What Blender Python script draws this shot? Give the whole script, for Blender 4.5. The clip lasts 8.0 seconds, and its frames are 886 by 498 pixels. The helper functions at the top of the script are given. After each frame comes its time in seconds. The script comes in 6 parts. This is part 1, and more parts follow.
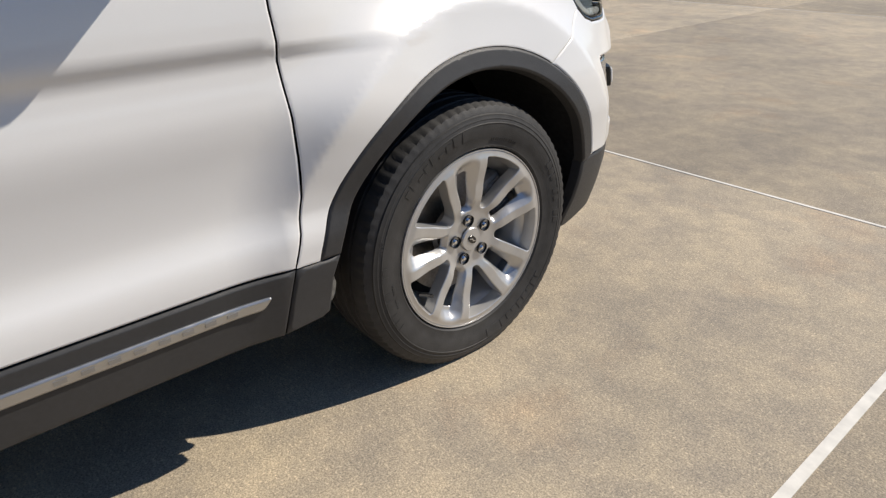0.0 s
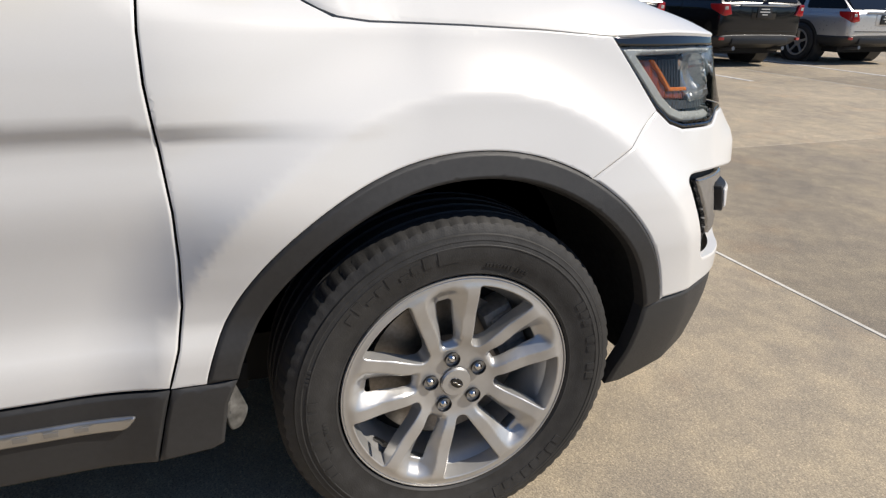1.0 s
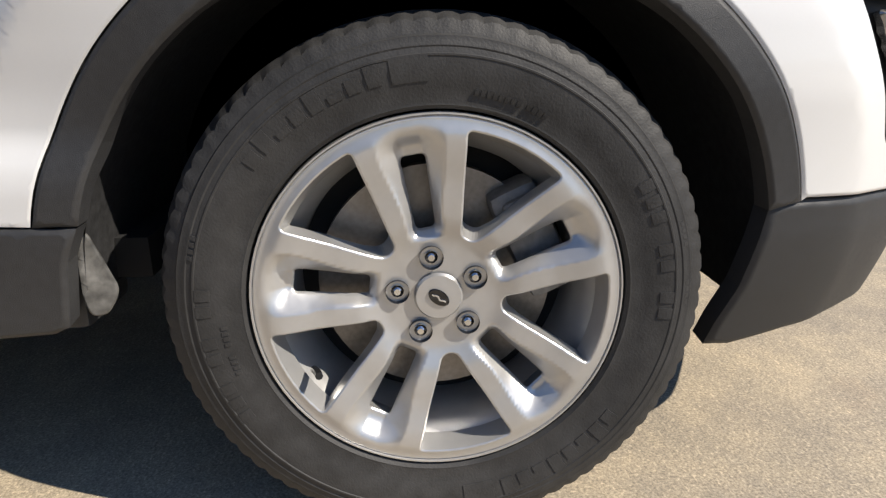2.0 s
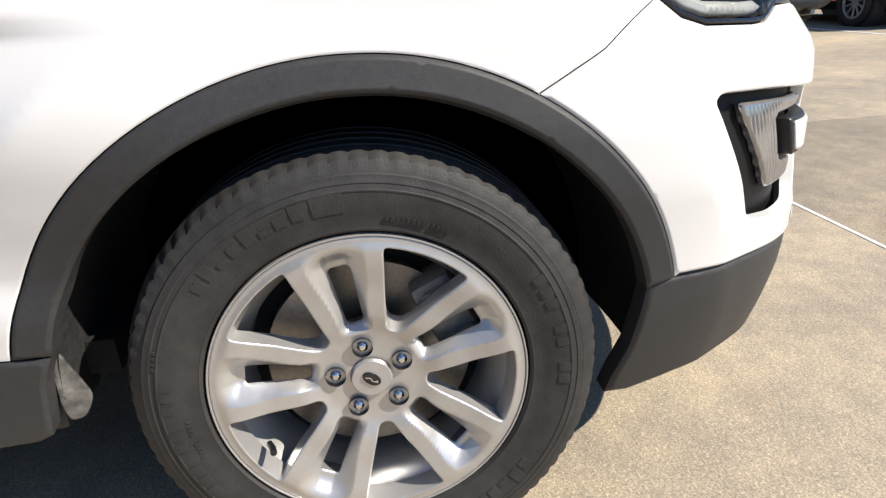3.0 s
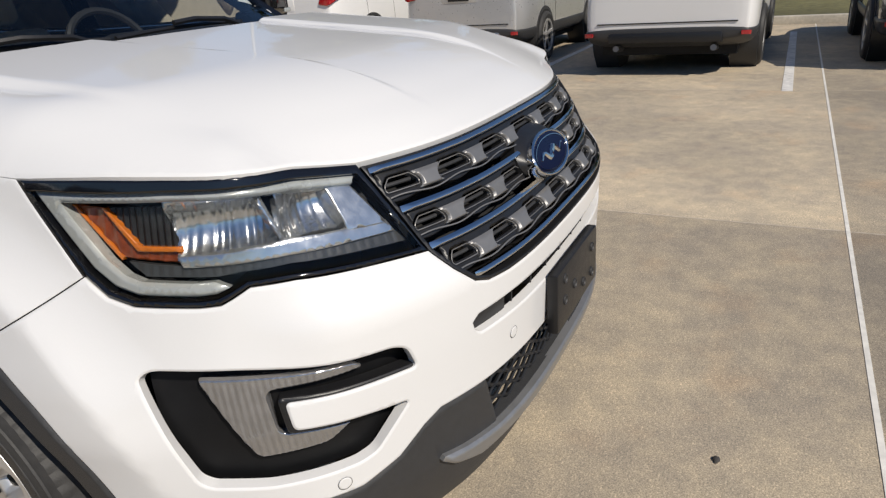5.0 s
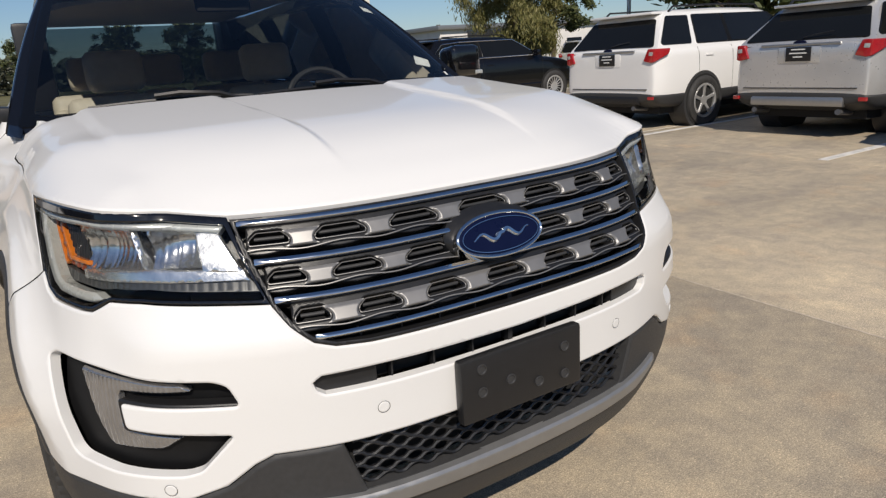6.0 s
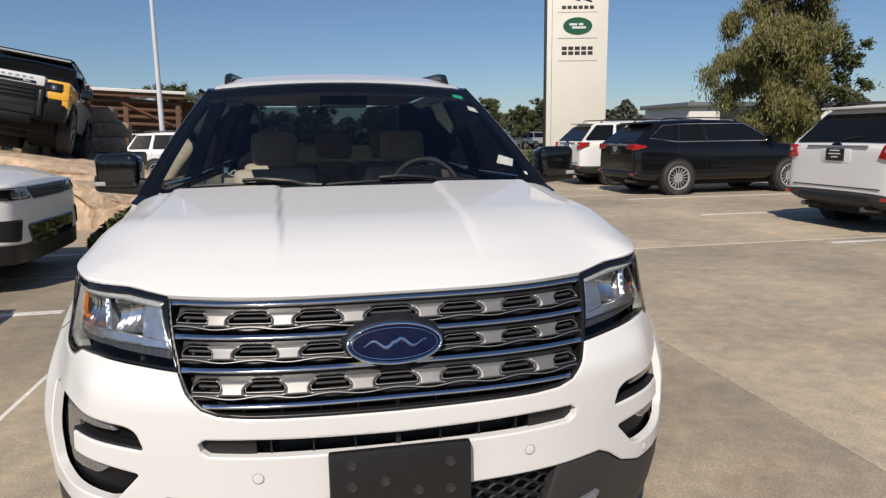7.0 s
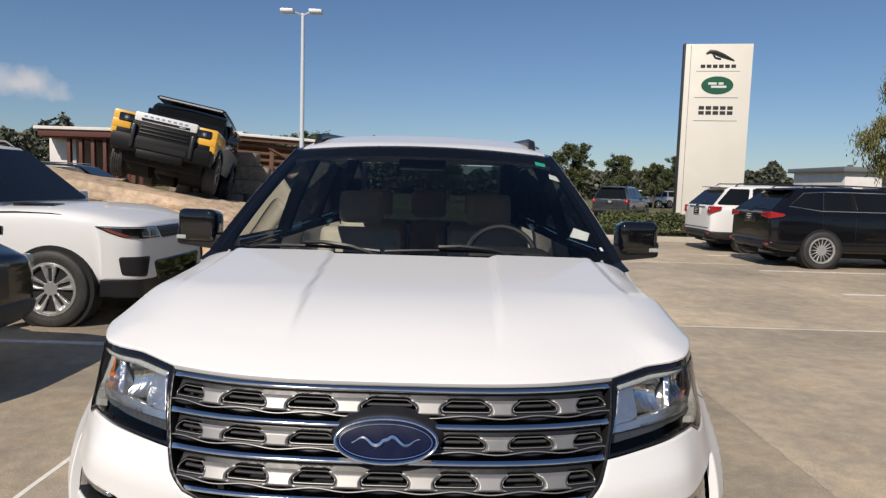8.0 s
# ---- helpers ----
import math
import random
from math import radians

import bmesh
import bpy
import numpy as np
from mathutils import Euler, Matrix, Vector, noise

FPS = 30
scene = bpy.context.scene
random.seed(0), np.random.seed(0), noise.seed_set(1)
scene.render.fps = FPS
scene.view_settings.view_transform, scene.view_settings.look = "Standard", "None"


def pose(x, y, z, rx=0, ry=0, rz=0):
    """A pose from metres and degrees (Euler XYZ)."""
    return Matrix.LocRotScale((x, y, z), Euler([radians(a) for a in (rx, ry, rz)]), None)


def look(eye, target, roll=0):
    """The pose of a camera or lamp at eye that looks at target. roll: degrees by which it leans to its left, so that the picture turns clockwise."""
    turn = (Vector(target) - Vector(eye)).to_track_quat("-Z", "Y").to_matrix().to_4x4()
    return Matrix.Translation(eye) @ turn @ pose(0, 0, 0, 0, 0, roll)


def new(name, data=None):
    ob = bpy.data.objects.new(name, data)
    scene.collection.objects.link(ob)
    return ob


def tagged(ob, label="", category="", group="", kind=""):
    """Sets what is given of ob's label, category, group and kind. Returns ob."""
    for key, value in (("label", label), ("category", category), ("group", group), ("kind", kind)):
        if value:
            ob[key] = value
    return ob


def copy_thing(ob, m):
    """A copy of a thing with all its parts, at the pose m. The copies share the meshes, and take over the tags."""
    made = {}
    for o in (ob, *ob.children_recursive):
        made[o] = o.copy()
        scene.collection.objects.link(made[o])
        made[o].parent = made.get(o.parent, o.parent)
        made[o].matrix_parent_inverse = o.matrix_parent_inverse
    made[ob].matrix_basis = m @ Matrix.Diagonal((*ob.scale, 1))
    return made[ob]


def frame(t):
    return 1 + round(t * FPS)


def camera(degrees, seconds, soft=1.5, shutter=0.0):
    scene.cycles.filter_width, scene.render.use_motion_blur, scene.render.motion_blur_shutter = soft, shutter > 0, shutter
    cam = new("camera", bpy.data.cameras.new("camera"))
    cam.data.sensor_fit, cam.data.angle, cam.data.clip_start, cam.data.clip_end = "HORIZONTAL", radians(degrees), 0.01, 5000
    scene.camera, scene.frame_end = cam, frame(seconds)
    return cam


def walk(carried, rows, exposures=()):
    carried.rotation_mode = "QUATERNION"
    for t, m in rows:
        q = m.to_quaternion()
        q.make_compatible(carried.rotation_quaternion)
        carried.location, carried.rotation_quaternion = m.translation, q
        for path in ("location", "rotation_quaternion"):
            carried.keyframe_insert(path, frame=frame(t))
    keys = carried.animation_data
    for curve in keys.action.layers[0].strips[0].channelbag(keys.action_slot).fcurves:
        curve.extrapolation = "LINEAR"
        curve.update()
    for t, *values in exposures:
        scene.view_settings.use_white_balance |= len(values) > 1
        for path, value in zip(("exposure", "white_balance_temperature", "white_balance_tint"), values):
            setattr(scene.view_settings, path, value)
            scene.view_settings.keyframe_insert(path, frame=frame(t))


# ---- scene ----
from mathutils.geometry import delaunay_2d_cdt

cam = camera(67.8, 8.0, soft=1.3)

PATH = [
    (0, (-2.121, 1.103, 1.124), (-0.753, -0.055, 0.236), -1.1),
    (0.2, (-2.151, 0.954, 1.181), (-0.749, -0.126, 0.249), 0.0),
    (0.5, (-2.151, 0.791, 1.146), (-0.616, -0.156, 0.282), -0.7),
    (0.7, (-2.113, 0.658, 1.151), (-0.513, -0.175, 0.286), 1.2),
    (1, (-2.059, 0.455, 1.128), (-0.312, -0.193, 0.401), 1.4),
    (1.2, (-1.962, 0.308, 1.086), (-0.159, -0.202, 0.385), 2.4),
    (1.5, (-1.864, 0.162, 0.897), (0.008, -0.184, 0.287), 2.1),
    (1.7, (-1.829, 0.097, 0.793), (0.068, -0.127, 0.198), 1.2),
    (2.1, (-1.774, 0.050, 0.671), (0.127, -0.064, 0.059), -0.7),
    (2.4, (-1.753, 0.049, 0.650), (0.134, -0.061, -0.005), -2.1),
    (2.8, (-1.795, 0.018, 0.774), (0.068, -0.135, 0.065), -3.1),
    (2.9, (-1.814, -0.007, 0.871), (0.024, -0.180, 0.102), -3.3),
    (3, (-1.861, -0.030, 0.930), (-0.011, -0.219, 0.194), -3.3),
    (3.2, (-1.910, -0.069, 1.114), (-0.083, -0.291, 0.331), -2.8),
    (3.5, (-1.897, -0.206, 1.255), (-0.062, -0.368, 0.475), -3.5),
    (3.7, (-1.783, -0.337, 1.296), (0.039, -0.469, 0.480), -3.5),
    (4, (-1.703, -0.580, 1.309), (0.118, -0.565, 0.482), -3.3),
    (4.2, (-1.679, -0.791, 1.277), (0.139, -0.638, 0.456), -3.6),
    (4.5, (-1.648, -1.071, 1.323), (0.134, -0.671, 0.508), -3.8),
    (4.7, (-1.583, -1.221, 1.308), (0.150, -0.627, 0.505), -4.0),
    (5.1, (-1.407, -1.513, 1.307), (0.173, -0.542, 0.557), -4.5),
    (5.4, (-1.216, -1.761, 1.318), (0.166, -0.487, 0.634), -4.9),
    (5.8, (-0.974, -2.004, 1.313), (0.146, -0.460, 0.710), -4.6),
    (6, (-0.839, -2.101, 1.292), (0.151, -0.457, 0.732), -3.9),
    (6.2, (-0.633, -2.213, 1.250), (0.194, -0.454, 0.777), -4.2),
    (6.5, (-0.432, -2.303, 1.320), (0.237, -0.471, 0.875), -2.6),
    (6.7, (-0.312, -2.385, 1.312), (0.235, -0.503, 0.913), -1.6),
    (7, (-0.177, -2.479, 1.398), (0.202, -0.545, 1.058), -0.8),
    (7.2, (-0.113, -2.488, 1.436), (0.169, -0.531, 1.138), 0.1),
    (7.5, (-0.020, -2.432, 1.450), (0.132, -0.453, 1.202), 0.7),
    (7.7, (0.032, -2.392, 1.463), (0.112, -0.406, 1.244), 1.2),
    (8, (0.111, -2.377, 1.476), (0.115, -0.386, 1.285), 1.7),
]
# the camera's own exposure and white balance along the way
EXPOSURES = [(0, .32, 6700, 11), (1.0, .28, 6700, 11), (1.7, .44, 6700, 11), (2.8, 1.00, 6700, 11), (3.1, .66, 6700, 11), (3.5, .26, 6700, 11), (4.7, .06, 6650, 11), (6.0, .06, 6750, 12), (8.0, .10, 6800, 13)]
walk(cam, [(t, look(eye, target, roll)) for t, eye, target, roll in PATH], EXPOSURES)


# ---- light ----
TO_SUN = Vector((-0.42, -0.91, 0.95)).normalized()
W = bpy.data.worlds.new("sky")
scene.world = W
W.use_nodes = True
nt = W.node_tree
sky = nt.nodes.new("ShaderNodeTexSky")
sky.sky_type, sky.sun_disc = "NISHITA", False
sky.sun_elevation, sky.sun_rotation = math.asin(TO_SUN.z), math.atan2(TO_SUN.x, TO_SUN.y)
sky.air_density, sky.dust_density, sky.ozone_density = 1.0, 0.25, 8.0
# one small cloud low in the sky
aim, off, size, far_off, puff, cover, both_on = (nt.nodes.new(k) for k in ("ShaderNodeTexCoord", "ShaderNodeVectorMath", "ShaderNodeVectorMath", "ShaderNodeVectorMath", "ShaderNodeTexNoise", "ShaderNodeMapRange", "ShaderNodeMix"))
off.operation, size.operation, far_off.operation = "SUBTRACT", "MULTIPLY", "LENGTH"
off.inputs[1].default_value, size.inputs[1].default_value = (-.535, .838, .110), (1, 1, 2.3)
puff.inputs["Scale"].default_value, puff.inputs["Detail"].default_value = 22, 6
nt.links.new(aim.outputs["Generated"], off.inputs[0]), nt.links.new(off.outputs[0], size.inputs[0]), nt.links.new(size.outputs[0], far_off.inputs[0])
nt.links.new(aim.outputs["Generated"], puff.inputs["Vector"])
near_by = nt.nodes.new("ShaderNodeMath")
near_by.operation, near_by.inputs[1].default_value = "MULTIPLY_ADD", -9.0
nt.links.new(far_off.outputs["Value"], near_by.inputs[0]), nt.links.new(puff.outputs["Fac"], near_by.inputs[2])
cover.inputs["From Min"].default_value, cover.inputs["From Max"].default_value = -.02, .35
nt.links.new(near_by.outputs[0], cover.inputs["Value"])
both_on.data_type = "RGBA"
both_on.inputs[7].default_value = (6.6, 6.9, 7.6, 1)
nt.links.new(cover.outputs[0], both_on.inputs[0]), nt.links.new(sky.outputs[0], both_on.inputs[6])
nt.links.new(both_on.outputs[2], nt.nodes["Background"].inputs[0])
nt.nodes["Background"].inputs[1].default_value = 0.075
sun = new("sun", bpy.data.lights.new("sun", "SUN"))
sun.data.energy, sun.data.angle, sun.data.color = 3.9, radians(0.5), (1.0, 0.94, 0.84)
sun.matrix_world = look(TO_SUN * 30, (0, 0, 0))


# ---- materials ----
def material(name, color, rough=0.5, metal=0.0, coat=0.0, spec=0.5, vary=0.0, scale=30.0, bump=0.0, bump_scale=200.0, stain=0.0, stain_scale=1.5, relief=0.002):
    """A principled material with two scales of colour change and a fine relief."""
    m = bpy.data.materials.new(name)
    m.use_nodes = True
    n, l = m.node_tree.nodes, m.node_tree.links
    p = n["Principled BSDF"]
    p.inputs["Roughness"].default_value, p.inputs["Metallic"].default_value = rough, metal
    p.inputs["Coat Weight"].default_value, p.inputs["Coat Roughness"].default_value = coat, 0.03
    p.inputs["Specular IOR Level"].default_value = spec
    p.inputs["Base Color"].default_value = (*color, 1)
    co = n.new("ShaderNodeTexCoord")
    if vary or stain:
        fine, wide = n.new("ShaderNodeTexNoise"), n.new("ShaderNodeTexNoise")
        fine.inputs["Scale"].default_value, wide.inputs["Scale"].default_value = scale, stain_scale
        fine.inputs["Detail"].default_value = wide.inputs["Detail"].default_value = 5
        l.new(co.outputs["Object"], fine.inputs["Vector"]), l.new(co.outputs["Object"], wide.inputs["Vector"])
        a, b, s = n.new("ShaderNodeMapRange"), n.new("ShaderNodeMapRange"), n.new("ShaderNodeMath")
        for r, k in ((a, vary), (b, stain)):
            r.inputs["From Min"].default_value, r.inputs["From Max"].default_value = 0.3, 0.7
            r.inputs["To Min"].default_value, r.inputs["To Max"].default_value = 1 - k, 1 + k
        s.operation = "MULTIPLY"
        l.new(fine.outputs["Fac"], a.inputs["Value"]), l.new(wide.outputs["Fac"], b.inputs["Value"])
        l.new(a.outputs[0], s.inputs[0]), l.new(b.outputs[0], s.inputs[1])
        mul = n.new("ShaderNodeVectorMath")
        mul.operation = "SCALE"
        mul.inputs[0].default_value = color
        l.new(s.outputs[0], mul.inputs["Scale"])
        l.new(mul.outputs[0], p.inputs["Base Color"])
        rr = n.new("ShaderNodeMapRange")
        rr.inputs["To Min"].default_value, rr.inputs["To Max"].default_value = max(0.02, rough - 0.08), min(1, rough + 0.08)
        l.new(fine.outputs["Fac"], rr.inputs["Value"]), l.new(rr.outputs[0], p.inputs["Roughness"])
    if bump:
        t, b = n.new("ShaderNodeTexNoise"), n.new("ShaderNodeBump")
        t.inputs["Scale"].default_value, t.inputs["Detail"].default_value = bump_scale, 3
        b.inputs["Strength"].default_value, b.inputs["Distance"].default_value = bump, relief
        l.new(co.outputs["Object"], t.inputs["Vector"]), l.new(t.outputs["Fac"], b.inputs["Height"]), l.new(b.outputs[0], p.inputs["Normal"])
    return m


def glass(name, tint, rough=0.0, ior=1.5):
    """A thin pane: what lies behind it, tinted, under a mirror sheen that grows to the edge."""
    m = bpy.data.materials.new(name)
    m.use_nodes = True
    n, l = m.node_tree.nodes, m.node_tree.links
    n.remove(n["Principled BSDF"])
    t, g, f, x = n.new("ShaderNodeBsdfTransparent"), n.new("ShaderNodeBsdfGlossy"), n.new("ShaderNodeFresnel"), n.new("ShaderNodeMixShader")
    t.inputs["Color"].default_value = (*tint, 1)
    g.inputs["Roughness"].default_value = rough
    f.inputs["IOR"].default_value = ior
    l.new(f.outputs[0], x.inputs[0]), l.new(t.outputs[0], x.inputs[1]), l.new(g.outputs[0], x.inputs[2])
    l.new(x.outputs[0], n["Material Output"].inputs["Surface"])
    return m


M_WHITE = material("pearl_white_paint", (0.75, 0.745, 0.73), 0.36, 0, 0.55, 0.3, 0.006, 300, stain=0.008, stain_scale=2)
M_BLACK_PAINT = material("black_paint", (0.005, 0.005, 0.006), 0.2, 0, 0.5, 0.3, stain=0.1)
M_SILVER_PAINT = material("silver_paint", (0.60, 0.60, 0.595), 0.3, 0.5, 1.0, stain=0.04)
M_BLUE_PAINT = material("dark_grey_paint", (0.05, 0.055, 0.065), 0.28, 0.4, 1.0, stain=0.05)
M_YELLOW_PAINT = material("orange_yellow_wrap", (0.80, 0.42, 0.035), 0.35, 0, 0.5, stain=0.05)
M_CLAD = material("textured_black_plastic", (0.038, 0.038, 0.039), 0.50, 0, 0, 0.4, 0.10, 90, 0.25, 900, 0.12, 3)
M_TRIM = material("satin_black_plastic", (0.014, 0.014, 0.015), 0.38, 0, 0, 0.45, 0.08, 60, 0.1, 600)
M_GLOSS = material("gloss_black", (0.006, 0.006, 0.007), 0.08, 0, 0.6, stain=0.05)
# near-black for hidden parts; also stands in for shade in gaps and hollows
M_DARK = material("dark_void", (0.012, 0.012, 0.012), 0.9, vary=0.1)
M_PIT = material("deep_black_plastic", (0.007, 0.007, 0.0075), 0.5, spec=0.2, vary=0.1)
M_TRAY = material("smoky_grey_tray", (0.055, 0.056, 0.056), 0.3, 0.2, 0.3, vary=0.1)
M_CHROME = material("chrome", (0.76, 0.76, 0.755), 0.10, 1.0, stain=0.03, stain_scale=12)
M_SATIN = material("satin_silver", (0.42, 0.42, 0.42), 0.34, 0.85, vary=0.03, bump=0.05, bump_scale=700)
M_TAB = material("satin_grey_tab", (0.25, 0.245, 0.24), 0.46, 0.6, vary=0.05, bump=0.05, bump_scale=700)
M_SKID = material("satin_grey_trim", (0.30, 0.30, 0.30), 0.36, 0.6, vary=0.05)
M_RIM = material("alloy_silver_paint", (0.55, 0.545, 0.535), 0.33, 0.6, 0.4, vary=0.03, scale=60, stain=0.05, stain_scale=7)
M_TYRE = material("tyre_rubber", (0.042, 0.041, 0.040), 0.58, 0, 0, 0.35, 0.15, 40, 0.3, 300, 0.25, 5)
M_STEEL = material("brake_steel", (0.30, 0.28, 0.26), 0.42, 1.0, vary=0.15, scale=120, stain=0.2, stain_scale=9)
M_IRON = material("cast_iron", (0.24, 0.235, 0.23), 0.6, 0.5, vary=0.2, scale=80)
M_AMBER = material("amber_reflector", (0.20, 0.040, 0.010), 0.2, 0, 0.8, vary=0.25, scale=60, bump=0.5, bump_scale=260)
M_ORANGE = material("bright_amber_rib", (0.55, 0.15, 0.015), 0.2, 0, 0.8, vary=0.15, scale=60)
M_RED = material("red_lens", (0.35, 0.012, 0.015), 0.12, 0, 1.0, vary=0.15, scale=40)
M_OVAL = material("dark_blue_enamel", (0.004, 0.007, 0.030), 0.3, 0, 0.05, 0.12, vary=0.05)
M_GUIDE = material("grey_light_guide", (0.42, 0.435, 0.42), 0.28, 0.2, 0.6, vary=0.06)
M_LENS = glass("clear_lens", (0.93, 0.945, 0.95), 0.02, 1.35)
M_REFLECT = material("bright_reflector", (0.74, 0.745, 0.74), 0.20, 0.9, vary=0.08, scale=60, bump=0.15, bump_scale=120)
M_BOWL = material("faceted_chrome_bowl", (0.66, 0.665, 0.67), 0.17, 0.95, vary=0.15, scale=40, bump=0.35, bump_scale=70)
M_FOG = material("fluted_fog_lens", (0.36, 0.36, 0.365), 0.13, 0.75, 0.9, vary=0.1, scale=50)
M_SCREEN = glass("windscreen_glass", (0.68, 0.74, 0.75), 0.0, 1.55)
M_REARGLASS = glass("rear_glass", (0.38, 0.42, 0.42), 0.0, 1.45)
M_TINT = glass("tinted_glass", (0.16, 0.17, 0.18), 0.0, 1.5)
M_BEIGE = material("beige_leather", (0.50, 0.44, 0.35), 0.55, vary=0.06, bump=0.3, bump_scale=150, stain=0.06)
M_DASH = material("dark_dashboard", (0.02, 0.02, 0.021), 0.6, vary=0.1, bump=0.2)
M_PAPER = material("white_paper", (0.7, 0.7, 0.68), 0.7, vary=0.03)
M_GREEN = material("green_sticker", (0.01, 0.30, 0.18), 0.5, vary=0.05)

# ---- mesh helpers ----
def mesh_object(name, verts, faces, mat, parent=None, label="", smooth=True, normals=None):
    me = bpy.data.meshes.new(name)
    me.from_pydata([tuple(map(float, v)) for v in verts], [], faces)
    if smooth:
        me.shade_smooth()
    if normals is not None:
        me.normals_split_custom_set_from_vertices([tuple(map(float, v)) for v in normals])
    if mat:
        me.materials.append(mat)
    ob = new(name, me)
    ob.parent = parent
    if label:
        ob["label"] = label
    return ob


def part(name, bm, mat, parent=None, label="", smooth=True, sharp=0.6):
    """Links a bmesh as one mesh object under a thing or a part."""
    me = bpy.data.meshes.new(name)
    bmesh.ops.recalc_face_normals(bm, faces=bm.faces)
    for e in bm.edges:
        e.smooth = not (len(e.link_faces) == 2 and e.calc_face_angle(0) > sharp)
    for fc in bm.faces:
        fc.smooth = smooth
    bm.to_mesh(me)
    bm.free()
    me.materials.append(mat)
    ob = new(name, me)
    ob.parent = parent
    if label:
        ob["label"] = label
    return ob


def empty(name, m=None):
    ob = new(name)
    if m is not None:
        ob.matrix_world = m
    return ob


def add_box(bm, a, b, bevel=0.0, m=None, segments=2):
    r = bmesh.ops.create_cube(bm, size=1)["verts"]
    for v in r:
        v.co = Vector([(p + q) / 2 + c * (q - p) for p, q, c in zip(a, b, v.co)])
    if bevel:
        out = bmesh.ops.bevel(bm, geom=list({e for v in r for e in v.link_edges}), offset=bevel, segments=segments, affect="EDGES", profile=0.6)
        r = list({v for fc in out["faces"] for v in fc.verts} | {v for v in r if v.is_valid})
    if m is not None:
        bmesh.ops.transform(bm, matrix=m, verts=r)
    return r


def box(a, b, bevel=0.0, m=None):
    bm = bmesh.new()
    add_box(bm, a, b, bevel, m)
    return bm


def add_cyl(bm, p, q, r1, r2=None, n=16, caps=True):
    p, q = Vector(p), Vector(q)
    r = bmesh.ops.create_cone(bm, cap_ends=caps, segments=n, radius1=r1, radius2=r1 if r2 is None else r2, depth=(q - p).length)["verts"]
    bmesh.ops.transform(bm, matrix=Matrix.Translation((p + q) / 2) @ (q - p).to_track_quat("Z", "Y").to_matrix().to_4x4(), verts=r)
    return r


def tube(points, radius, closed=False, n=8):
    """A tube along a line of points."""
    pts, bm, rings = [Vector(p) for p in points], bmesh.new(), []
    for i, p in enumerate(pts):
        a, b = pts[i - 1] if i or closed else p, pts[(i + 1) % len(pts)] if i < len(pts) - 1 or closed else p
        t = (b - a).normalized()
        up = Vector((0, 0, 1)) if abs(t.z) < 0.9 else Vector((0, 1, 0))
        s = t.cross(up).normalized()
        w = s.cross(t)
        rad = radius(i / (len(pts) - 1)) if callable(radius) else radius
        rings.append([bm.verts.new(p + rad * (math.cos(k * 2 * math.pi / n) * s + math.sin(k * 2 * math.pi / n) * w)) for k in range(n)])
    for i in range(len(rings) - (0 if closed else 1)):
        a, b = rings[i], rings[(i + 1) % len(rings)]
        for k in range(n):
            bm.faces.new((a[k], a[(k + 1) % n], b[(k + 1) % n], b[k]))
    if not closed:
        bm.faces.new(rings[0]), bm.faces.new(rings[-1][::-1])
    return bm


def lathe(profile, n=64, axis="X", closed=False):
    """A turned form: profile of (along, radius) about the x axis."""
    bm, rings = bmesh.new(), []
    for k in range(n):
        a = 2 * math.pi * k / n
        rings.append([bm.verts.new((h, r * math.cos(a), r * math.sin(a))) for h, r in profile])
    last = len(profile) if closed else len(profile) - 1
    for k in range(n):
        a, b = rings[k], rings[(k + 1) % n]
        for i in range(last):
            j = (i + 1) % len(profile)
            bm.faces.new((a[i], a[j], b[j], b[i]))
    return bm


def pchip(x, xs, ys):
    """A smooth curve through a few values, with no overshoot."""
    xs, ys, x = np.asarray(xs, float), np.asarray(ys, float), np.asarray(x, float)
    h, d = np.diff(xs), np.diff(ys) / np.diff(xs)
    m = np.zeros(len(xs))
    m[1:-1] = np.where(d[:-1] * d[1:] > 0, 2 * d[:-1] * d[1:] / (d[:-1] + d[1:] + 1e-12 * np.sign(d[1:] + 1e-30)), 0)
    m[0], m[-1] = d[0], d[-1]
    i = np.clip(np.searchsorted(xs, x) - 1, 0, len(h) - 1)
    t = np.clip((x - xs[i]) / h[i], 0, 1)
    return (ys[i] * (1 + 2 * t) * (1 - t) ** 2 + h[i] * m[i] * t * (1 - t) ** 2 + ys[i + 1] * t * t * (3 - 2 * t) + h[i] * m[i + 1] * t * t * (t - 1))


def ramp(a, b, x):
    t = np.clip((np.asarray(x, float) - a) / (b - a), 0, 1)
    return t * t * (3 - 2 * t)


def dense(poly, step):
    """A closed outline with points no farther apart than step."""
    out = []
    for (a, b), (c, d) in zip(poly, poly[1:] + poly[:1]):
        k = max(1, math.ceil(math.hypot(c - a, d - b) / step))
        out += [(a + (c - a) * i / k, b + (d - b) * i / k) for i in range(k)]
    return out


def rounded(poly, radius, n=5):
    """A closed outline with its corners rounded."""
    out = []
    for i, p in enumerate(poly):
        p, a, b = Vector(p), Vector(poly[i - 1]), Vector(poly[(i + 1) % len(poly)])
        u, v = (a - p), (b - p)
        k = min(radius, u.length * 0.45, v.length * 0.45)
        s, e = p + u.normalized() * k, p + v.normalized() * k
        for j in range(n + 1):
            t = j / n
            q = s * (1 - t) ** 2 + p * 2 * t * (1 - t) + e * t * t
            out.append((q.x, q.y))
    return out


